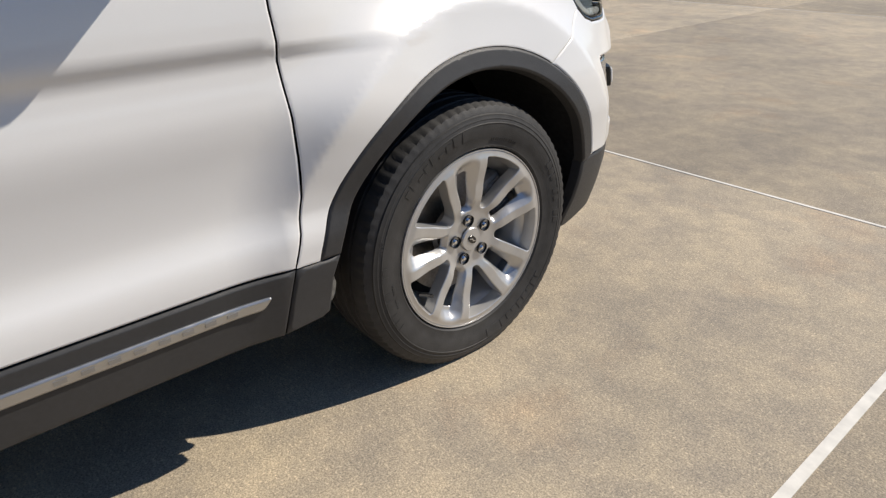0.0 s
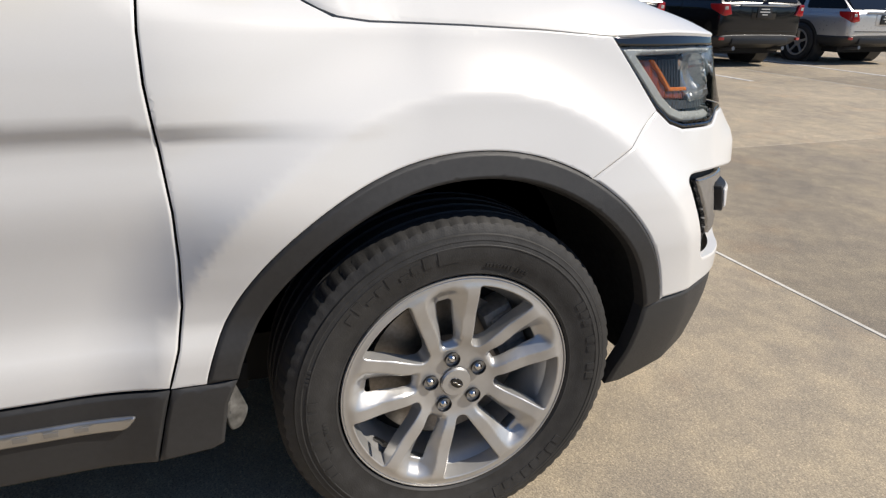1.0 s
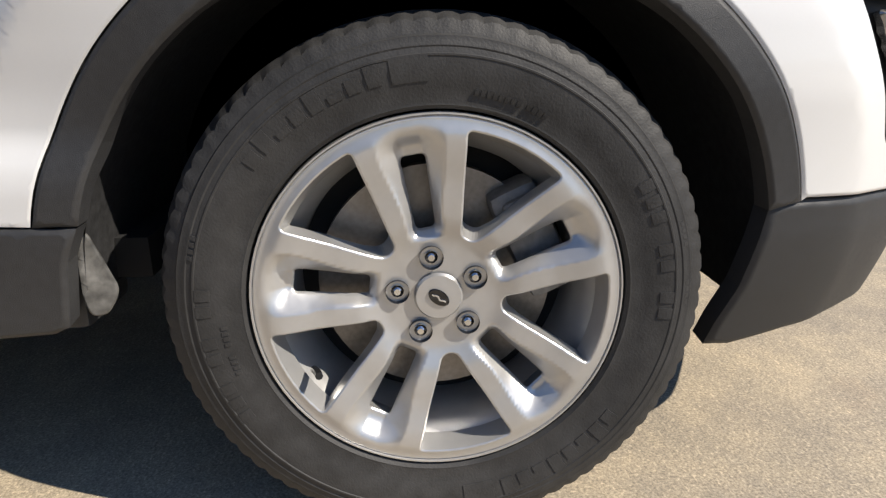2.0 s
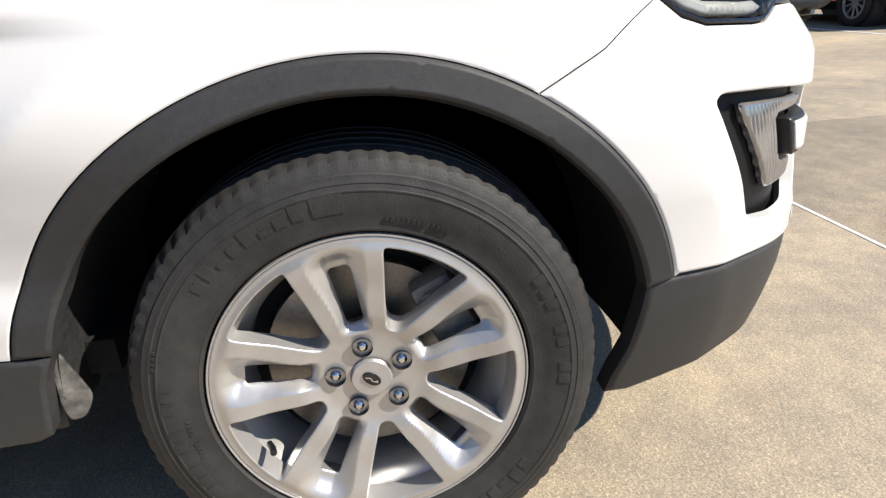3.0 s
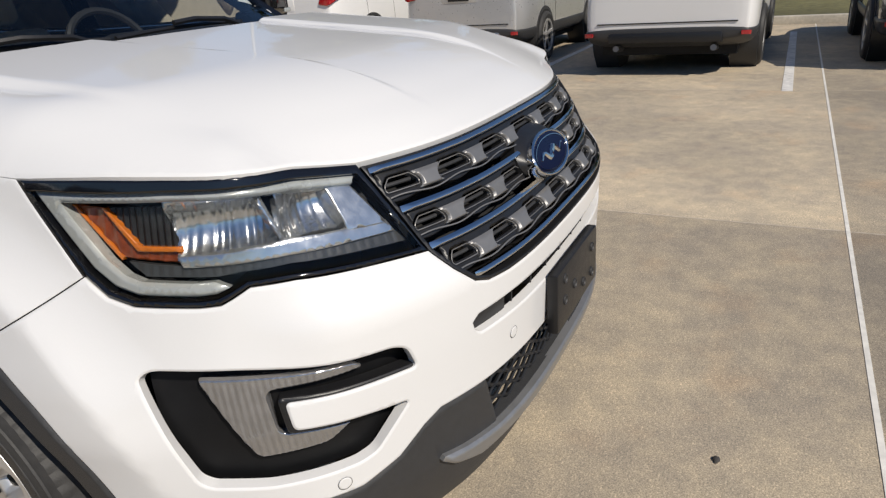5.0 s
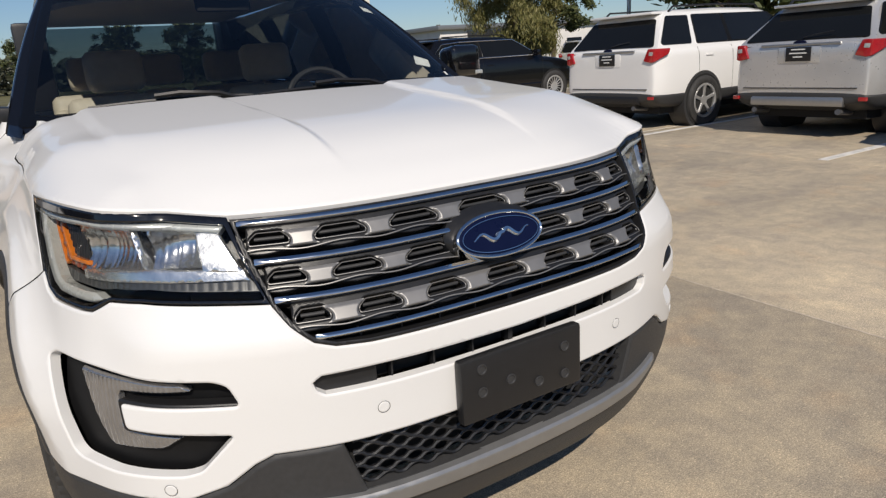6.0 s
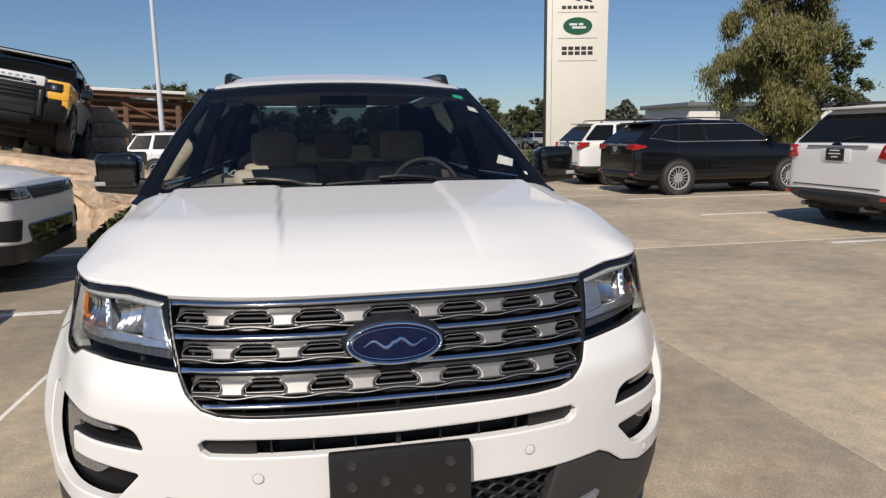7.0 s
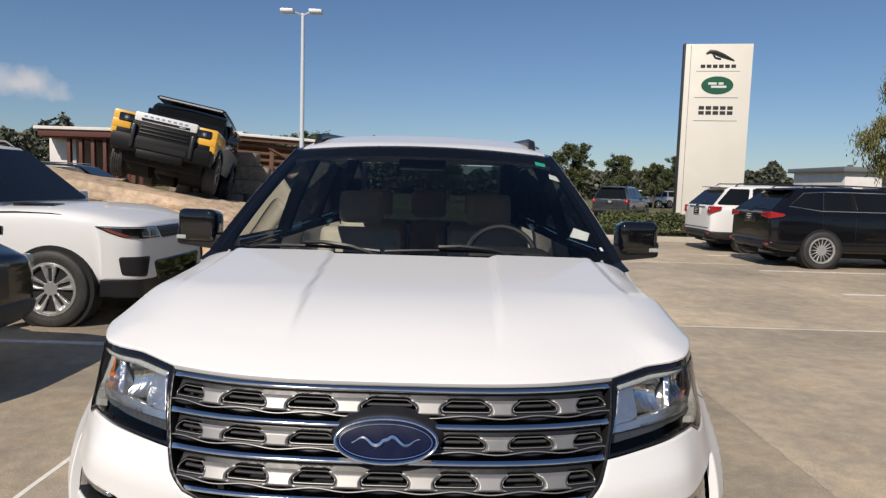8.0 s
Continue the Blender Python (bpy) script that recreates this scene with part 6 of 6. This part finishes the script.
# ---- off-road car on its display rock ----
def display_car():
    top = tagged(empty("off_road_car"), "boxy yellow, white and black off-road car tilted on rocks", "car")
    L, w = 4.6, .98
    body = [(x, [(wx * .96, .55), (wx, .70), (wx, 1.0), (wx * .985, zt - .06), (wx * .93, zt), (0, zt + .02)]) for x, wx, zt in ((0, .93, 1.22), (.06, .97, 1.25), (1.0, w, 1.25), (3.0, w, 1.25), (3.2, w, 1.27), (4.2, w, 1.25), (4.48, w * .97, 1.22), (4.56, w * .93, 1.16))]
    part("body", loft(body), M_SILVER_PAINT, top, "pale silver body", sharp=.5)
    for s in (-1, 1):
        bm = box((3.30, min(s * .60, s * 1.0), 1.05), (4.585, max(s * .60, s * 1.0), 1.285), .05)
        part("corner_wrap", bm, M_YELLOW_PAINT, top, "yellow fender wrap")
        part("corner_wrap", box((4.20, min(s * .64, s * .998), .93), (4.60, max(s * .64, s * .998), 1.10), .035), M_YELLOW_PAINT, top, "yellow corner wrap")
        part("corner_wrap", box((4.16, min(s * .84, s * 1.0), .80), (4.585, max(s * .84, s * 1.0), 1.0), .035), M_YELLOW_PAINT, top, "yellow corner wrap")
        part("face_corner", box((4.20, min(s * .58, s * .90), .78), (4.592, max(s * .58, s * .90), .95), .03), M_PIT, top, "black corner panel")
    part("bonnet", box((3.05, -.60, 1.125), (4.64, .60, 1.315), .045), M_WHITE, top, "white bonnet")
    cab = [(x, [(a, 1.2), (a * .98, 1.30), (b, 1.82), (b * .93, 1.88), (0, 1.90)]) for x, a, b in ((.03, .93, .86), (.15, .95, .88), (2.3, .95, .86), (2.42, .95, .80))]
    part("cabin", loft(cab), M_GLOSS, top, "black cabin", sharp=.5)
    fn = lambda u, z, lf: np.stack([3.05 - .62 * np.asarray(z) + np.asarray(lf), np.asarray(u) * (.88 - .08 * np.asarray(z)), 1.28 + .56 * np.asarray(z) + np.asarray(lf) * .6], -1)
    part("windscreen", loft([(2.40, [(.88, 1.25), (.80, 1.84), (0, 1.88)]), (3.05, [(.88, 1.25), (.875, 1.28), (0, 1.29)])]), M_PANE, top)
    part("face", box((4.48, -.62, .72), (4.615, .62, 1.14), .04), M_PIT, top, "black front panel")
    for k in range(3):
        part("face_bar", box((4.61, -.46, .90 + .070 * k), (4.635, .46, .925 + .070 * k), .01), M_TRIM, top)
    part("vent_slot", box((4.636, -.46, 1.155), (4.646, .46, 1.20), .01), M_GLOSS, top)
    part("badge", box((4.640, .26, 1.16), (4.650, .38, 1.19), .002), M_SATIN, top)
    for k in range(8):
        part("bonnet_bar", box((4.637, -.42 + .11 * k, 1.228), (4.643, -.36 + .11 * k, 1.262)), M_SATIN, top)
    part("bumper", box((4.24, -.97, .52), (4.64, .97, .86), .085), M_PIT, top, "black front bumper")
    # dark box on the bumper's face in place of a shaded recess
    part("recess_shade", box((4.58, -.48, .60), (4.652, .48, .72), .012), M_DARK, top)
    part("skid_plate", box((4.3, -.45, .42), (4.66, .45, .58), .04), M_PIT, top)
    for s in (-1, 1):
        part("tow_post", box((4.60, min(s * .52, s * .60), .58), (4.68, max(s * .52, s * .60), 1.06), .035), M_TRIM, top)
        lamp = part("headlight", box((4.46, min(s * .605, s * .885), 1.06), (4.612, max(s * .605, s * .885), 1.235), .03), M_GLOSS, top, "dark headlight box")
        bm = bmesh.new()
        add_cyl(bm, (4.605, s * .74, 1.145), (4.618, s * .74, 1.145), .062, .055, 24)
        part("lamp_ring", bm, M_TRAY, lamp)
        bm = bmesh.new()
        add_cyl(bm, (4.616, s * .74, 1.145), (4.624, s * .74, 1.145), .028, .020, 20)
        part("lamp_eye", bm, M_GUIDE, lamp)
        part("door_mirror", box((2.75, min(s * .98, s * 1.2), 1.22), (2.87, max(s * .98, s * 1.2), 1.42), .03), M_GLOSS, top)
        for x in (.5, 1.5):
            part("side_window", box((x, min(s * .90, s * .945), 1.33), (x + .85, max(s * .90, s * .945), 1.74), .01, None), M_PANE, top)
        part("rack_rail", tube([(.2, s * .74, 1.95), (1.2, s * .74, 1.99), (2.55, s * .74, 1.99)], .03, n=6), M_TRIM, top)
        for x in (.95, 3.72):
            bm = bmesh.new()
            add_cyl(bm, (x, s * .30, .42), (x, s * .80, .42), .34, n=32)
            part("wheel_well", bm, M_DARK, top)
            bm = tube([(x + .50 * math.cos(a), s * .985, .46 + .50 * math.sin(a)) for a in np.linspace(.12, math.pi - .12, 15)], .045, n=6)
            part("wheel_arch", bm, M_PIT, top, "black wheel arch lip")
            wh = make_wheel("wheel", "five", .415, r_rim=.26, mat=M_TWOTONE, parent=top, detail=False)
            wh.matrix_basis = pose(x, s * .91, .40, 0, 0, 90 if s > 0 else -90) @ pose(0, 0, 0, 0, 0, 180)
    part("light_bar", box((2.50, -.72, 1.955), (2.60, .72, 2.03), .015), M_GLOSS, top)
    part("light_lens", box((2.602, -.70, 1.965), (2.608, .70, 2.0)), M_GUIDE, top)
    part("roof_rack", box((.25, -.70, 1.955), (2.5, .70, 1.985), .01), M_TRIM, top)
    part("underbody", box((.2, -.75, .32), (4.3, .75, .62), .03), M_DARK, top)
    return top


dc = display_car()
dc.matrix_world = pose(-5.84, 11.70, 1.31) @ pose(0, 0, 0, 0, 0, -79.1) @ pose(0, 0, 0, -10.9, 0, 0) @ pose(0, 0, 0, 0, -4.6, 0) @ Matrix.Translation((-3.72, 0, 0))


def rock(size, seed, rough=.18, detail=3, square=.62):
    bm = bmesh.new()
    bmesh.ops.create_icosphere(bm, subdivisions=detail, radius=1)
    for v in bm.verts:
        n = v.co.normalized()
        k = 1 + rough * noise.noise(n * 1.3 + Vector((seed, 0, 0))) + rough * .5 * noise.noise(n * 3.1 + Vector((0, seed, 0))) + rough * .28 * (.5 - abs(noise.noise(n * 5 + Vector((0, seed, 4))))) + rough * .10 * noise.noise(n * 14 + Vector((2, seed, 4)))
        q = Vector([math.copysign(abs(c) ** square, c) for c in n]) * k
        v.co = Vector((q.x * size[0], q.y * size[1], q.z * size[2]))
    return bm


random.seed(4)
for size, at, rz, tilt, slope in (((2.7, 1.25, .42), (-6.2, 11.0, .86), 4, 3, 9), ((1.5, 1.2, .5), (-8.0, 11.6, .95), -15, 0, 4), ((1.7, 1.5, .55), (-6.0, 14.2, .42), 25, -4, 8), ((1.5, .9, .42), (-3.7, 10.6, .35), -12, 8, 12), ((1.5, .9, .45), (-8.2, 9.8, .55), 5, 0, 0), ((1.1, .8, .45), (-3.0, 9.6, .12), 30, 8, 6), ((1.7, .8, .40), (-6.0, 9.6, .30), -8, 0, 6), ((1.2, .9, .55), (-8.2, 14.2, .6), 40, 0, 0), ((2.9, 2.2, .55), (-6.2, 12.0, .22), 0, 0, 0), ((.8, .6, .4), (-2.6, 8.6, .1), 20, 0, 10)):
    ob = part("display_rock", rock(size, random.random() * 50, .30, 4, .50), M_ROCK, None, sharp=.45)
    ob.matrix_world = pose(*at, tilt, slope, rz)
    tagged(ob, "large tan sandstone boulder in the display mound", "rock", "display rocks")

# terraced stone wall behind the mound
wall = tagged(empty("stone_wall"), "low wall of stacked grey-tan stone blocks", "wall", kind="structure")
random.seed(7)
for c in range(6):
    x = -7.6 + .3 * (c % 2)
    while x < -5.2:
        ln = random.uniform(.6, 1.15)
        bm = rock((ln / 2 - .012, .24, .20), random.random() * 90, .07, 3, .28)
        ob = part("block", bm, M_BLOCK, wall, sharp=1.0)
        ob.location = (x + ln / 2, 15.4 + .10 * c + random.uniform(-.05, .05), .14 + .375 * c)
        x += ln
bm = bmesh.new()
add_box(bm, (-7.6, 16.1, -.1), (-5.1, 17.1, 1.95), .2)
add_box(bm, (-18, 15.6, -.1), (-9.2, 20.5, .68), .2)
tagged(part("raised_ground", bm, M_GRASS), "raised grassy ground behind the wall", "ground", kind="structure")

# pergola and long low building on the rise
perg = tagged(empty("pergola"), "brown timber pergola with a pale roof edge", "pergola")
SLOPE = Matrix.Translation((-7.2, 0, 0)) @ pose(0, 0, 0, 0, 3.2, 0) @ Matrix.Translation((7.2, 0, 0))
part("roof", box((-11.5, 21.3, 3.02), (-4.3, 24.5, 3.12), .02, SLOPE), M_STUCCO, perg, "pale roof sheet")
part("fascia", box((-11.4, 21.4, 2.86), (-4.4, 21.5, 3.01), .01, SLOPE), M_WOOD, perg)
for k in range(5):
    part("post", box((-11.3 + 1.65 * k, 21.6, .26), (-11.14 + 1.65 * k, 21.76, 3.1), .01, SLOPE), M_WOOD, perg)
for k in range(4):
    part("rail", box((-11.3, 21.62, 1.95 + .24 * k), (-4.5, 21.68, 2.05 + .24 * k), .01, SLOPE), M_WOOD, perg)
for k in range(4):
    part("brace", tube([(-11.2 + 1.65 * k, 21.59, 2.8 - .06 * k), (-9.7 + 1.65 * k, 21.59, 2.05 - .06 * k)], .05, n=4), M_WOOD, perg)
part("back_screen", box((-11.3, 24.0, 1.8), (-4.5, 24.1, 2.9), .01, SLOPE), M_WOOD, perg)
perg.matrix_world = Matrix.Translation((0, -2.45, 1.44)) @ Matrix.Scale(1.25, 4) @ Matrix.Translation((0, 2.45, -1.44))
house = tagged(empty("building"), "long white building with a maroon open front and flat roof", "building")
part("roof", box((-23.6, 36, 4.06), (-11.5, 46, 4.24), .03), M_STUCCO, house, "pale roof edge")
part("fascia", box((-23.4, 36.1, 3.68), (-11.6, 36.3, 4.06), .02), M_MAROON, house)
part("soffit", box((-23.3, 36.3, 3.60), (-11.7, 45.5, 3.68), .02), M_MAROON, house)
part("wall", box((-23.0, 42, .9), (-11.8, 45.5, 3.6), .02), M_STUCCO, house, "white stucco wall")
part("side_wall", box((-23.5, 37.4, .9), (-21.9, 42.0, 3.6), .02), M_STUCCO, house, "white stucco wall")
for k in range(14):
    part("post", box((-21.9 + .70 * k, 36.4, .9), (-21.70 + .70 * k, 36.65, 3.6), .01), M_MAROON, house)
bm = bmesh.new()
add_box(bm, (-60, 33.8, -.1), (-12, 70, .95), .2)
tagged(part("raised_ground", bm, M_GRASS), "raised grassy ground under the building", "ground", kind="structure")

# ---- sign, poles, beds ----
sign = tagged(empty("pylon_sign"), "tall cream dealership pylon sign with dark markings", "sign")
part("panel", box((-1.10, -.14, .0), (1.10, .14, 6.55), .02), M_SIGN, sign, "cream panel")
part("edge_strip", box((-1.155, -.15, .0), (-1.11, .2, 6.58), .01), M_SIGNTEXT, sign, "dark blue-grey edge")
part("edge_rib", box((-.93, -.150, .05), (-.915, -.139, 6.5)), M_SKID, sign)
for z in (4.72, 3.93):
    part("groove", box((-.72, -.146, z), (.72, -.139, z + .02)), M_SKID, sign)
part("groove", box((-.72, -.146, 5.62), (.72, -.139, 5.635)), M_SKID, sign)
pts = [(-.42, 6.22), (-.3, 6.30), (-.12, 6.26), (.1, 6.17), (.3, 6.08), (.5, 5.98)]
part("leaping_mark", tube([(a, -.15, b) for a, b in pts], lambda t: .075 * math.sin(math.pi * (t * .8 + .12)), n=8), M_SIGNTEXT, sign)
part("leaping_mark", tube([(-.2, -.15, 6.2), (-.12, -.15, 6.08), (.06, -.15, 6.04)], .03, n=6), M_SIGNTEXT, sign)
for k in range(6):
    part("bar", box((-.58 + .20 * k, -.150, 5.74), (-.43 + .20 * k, -.139, 5.85)), M_SIGNTEXT, sign)
for r in range(2):
    for k in range(5):
        part("bar", box((-.56 + .235 * k, -.150, 4.32 - .17 * r), (-.38 + .235 * k, -.139, 4.44 - .17 * r)), M_SIGNTEXT, sign)
bm = bmesh.new()
add_cyl(bm, (0, -.155, 5.15), (0, -.13, 5.15), .30, n=40)
bmesh.ops.scale(bm, vec=(1.75, 1, 1), verts=bm.verts)
ovl = part("green_oval", bm, M_SIGNGREEN, sign)
for a, b, z in ((-.30, -.02, 5.17), (.04, .2, 5.17), (-.2, .3, 5.06)):
    part("bar", box((a, -.162, z), (b, -.150, z + .075)), M_PAPER, ovl)
sign.matrix_world = pose(9.85, 21.9, 0, 0, 0, -10) @ Matrix.Diagonal((1.04, 1, 1.04, 1))


def lamp_post(x, y, h, head=True):
    post = tagged(empty("light_pole"), "tall white parking lot light pole with lamp heads", "street lamp")
    bm = bmesh.new()
    add_cyl(bm, (0, 0, .6), (0, 0, h), .11, .07, 12)
    part("pole", bm, M_POLE, post)
    bm = bmesh.new()
    add_cyl(bm, (0, 0, 0), (0, 0, .7), .25, n=20)
    part("base", bm, M_CURB, post)
    if head:
        for s in (-1, 1):
            part("arm", tube([(0, 0, h - .1), (s * .2, -.1, h - .02), (s * .4, -.2, h)], .035, n=6), M_POLE, post)
            bm = bmesh.new()
            add_box(bm, (s * .58 - .27, -.45, h - .05), (s * .58 + .27, -.0, h + .09), .05)
            part("lamp_head", bm, M_POLE, post)
    post.location = (x, y, 0)


lamp_post(-5.87, 25.5, 8.35), lamp_post(25.2, 22.0, 11.5)


def scatter(count, place, size, rnd, flat=.35, hang=0.0):
    """Many small leaf blades as one mesh."""
    verts, faces = [], []
    for _ in range(count):
        p = place(rnd)
        if p is None:
            continue
        a = Vector((rnd.gauss(0, 1), rnd.gauss(0, 1), rnd.gauss(0, .7) + hang)).normalized()
        b = a.cross(Vector((rnd.gauss(0, 1), rnd.gauss(0, 1), rnd.gauss(0, 1)))).normalized()
        s = size * rnd.uniform(.6, 1.4)
        k = len(verts)
        verts += [p - a * s, p + b * s * flat, p + a * s, p - b * s * flat]
        faces.append((k, k + 1, k + 2, k + 3))
    return verts, faces


def hedge(x0, x1, y0, y1, h, count, seed):
    rnd = random.Random(seed)

    def place(r):
        x, y = r.uniform(x0, x1), r.uniform(y0, y1)
        top = h * (.75 + .35 * noise.noise(Vector((x * 1.1, y * 1.1, seed))))
        e = min(x - x0, x1 - x, y - y0, y1 - y)
        top *= min(1, .45 + e * 1.6)
        return Vector((x, y, max(.05, top * r.uniform(.35, 1) ** .5)))
    v, f = scatter(count, place, .055, rnd, .5)
    ob = mesh_object("hedge", v, f, M_LEAF, None, smooth=False)
    tagged(ob, "dense green clipped shrub bed behind the kerb", "hedge")


hedge(-2.75, -1.2, 5.7, 8.0, .75, 16000, 3)
hedge(5.3, 11.2, 18.2, 21.0, .95, 20000, 5)
for a, b in (((5.0, 17.35, -.05), (12.6, 17.55, .15)), ((4.9, 17.5, -.05), (5.1, 23.0, .15)), ((12.9, -20.0, -.05), (13.1, 17.3, .15))):
    tagged(part("kerb", box(a, b, .03), M_CURB), "pale concrete kerb round a planting bed", "kerb", kind="structure")
tagged(part("planting_bed", box((5.1, 17.55, -.1), (12.6, 23.5, .10), .02), M_GRASS), "brown mulch planting bed", "ground", kind="structure")


def tree(name, h, spread, leaf, seed, count, droop=0.0, label="", size=.16, base=.25, flat=.4, hang=0.0, inner=.45):
    """A tree with a tapered trunk, limbs and a loose crown of small leaf clumps."""
    rnd = random.Random(seed)
    top = tagged(empty(name), label, "tree")
    trunk = [Vector((.12 * h * .1 * math.sin(k * .9 + seed), .1 * h * .1 * math.cos(k * 1.1), h * .9 * k / 8)) for k in range(9)]
    bm = tube(trunk, lambda t: h * .022 * (1 - .85 * t) + .01, n=10)
    part("trunk", bm, M_BARK, top)
    tips = []
    for k in range(34):
        t = base + (1 - base) * (k + rnd.random()) / 34
        r = spread * (.35 + .75 * math.sin(math.pi * min(1, (1 - t) * .9 + .12))) * rnd.uniform(.6, 1.1)
        a = rnd.uniform(0, 2 * math.pi)
        p = trunk[min(8, int(t * 8))].copy()
        p.z = t * h * .9
        tip = p + Vector((r * math.cos(a), r * math.sin(a), r * rnd.uniform(.1, .5) - droop * r))
        part("limb", tube([p, p.lerp(tip, .5) + Vector((0, 0, .06 * r)), tip], lambda s, t=t: h * .006 * (1.2 - t) * (1 - .7 * s) + .004, n=5), M_BARK, top)
        for j in range(5):
            tips.append((p.lerp(tip, rnd.uniform(inner, 1.08)) + Vector((rnd.gauss(0, .12), rnd.gauss(0, .12), rnd.gauss(0, .1))) * spread, rnd.uniform(.10, .24) * spread))

    def place(r):
        c, rad = tips[r.randrange(len(tips))]
        return c + Vector((r.gauss(0, .5) * rad, r.gauss(0, .5) * rad, r.gauss(0, .42) * rad - droop * abs(r.gauss(0, .9)) * rad))
    v, f = scatter(count, place, size, rnd, flat, hang)
    mesh_object("crown", v, f, leaf, top, smooth=False)
    return top


t1 = tree("cypress_tree", 13.0, 2.35, M_CYPRESS, 2, 150000, .75, "tall feathery yellow-green cypress tree", .105, .12, .2, 2.2, .08)
t1.location = (20.4, 24.6, -.06)
t2 = tree("shade_tree", 9.5, 3.2, M_LEAF, 5, 16000, 0, "broad dark green shade tree", .2, .22)
t2.location = (21.0, 13.5, -.06)
t3 = tree("young_tree", 5.2, 1.3, M_LEAF, 8, 14000, 0, "young leafy green tree", .085, .3)
t3.location = (9.6, 47, -.06)
for k, (x, y, s) in enumerate(((.5, 62, 1.1), (7.3, 62, 1.15), (14.5, 52, .9), (20, 60, .85), (30, 33, 1.5), (26, 70, 1.1), (-8.2, 40.5, .95))):
    c = copy_thing(t3, pose(x, y, -.06, 0, 0, 40 * k))
    c.scale = (s, s, s)
for x, y, rz in ((25.5, 9.0, 70), (27, 17.5, 140), (24.0, 3.5, 200), (29, -3, 20)):
    copy_thing(t2, pose(x, y, -.06, 0, 0, rz))

# far woods all round
rnd = random.Random(11)
woods_v, woods_f = [], []


def woods_place(r):
    a = r.uniform(0, 2 * math.pi)
    d = r.uniform(105, 128)
    x, y = d * math.cos(a), d * math.sin(a)
    hgt = 5.0 + 2.6 * noise.noise(Vector((a * 14, 0, 1))) + 2.0 * noise.noise(Vector((a * 45, 2, 0)))
    if x < -8 and y > 20:
        hgt += 3.0
    return Vector((x, y, hgt * r.uniform(.0, 1) ** .7))


v, f = scatter(150000, woods_place, .45, rnd, .7)
tagged(mesh_object("far_woods", v, f, M_FAR, None, smooth=False), "distant line of mixed trees on the horizon", "trees", kind="stuff")
shop = tagged(empty("shop_building"), "low white shop building across the road", "building")
part("wall", box((33, 52, -.1), (56, 60, 3.6), .03), M_STUCCO, shop)
part("roof", box((32.6, 51.6, 3.6), (56.4, 60.4, 4.0), .03), M_SKID, shop)
part("sign_board", box((36, 51.75, 2.6), (41, 51.95, 3.4), .02), M_SIGNTEXT, shop)
for k in range(6):
    part("window", box((34.5 + 3.5 * k, 51.9, .9), (36.5 + 3.5 * k, 52.0, 2.3), .01), M_PANE, shop)
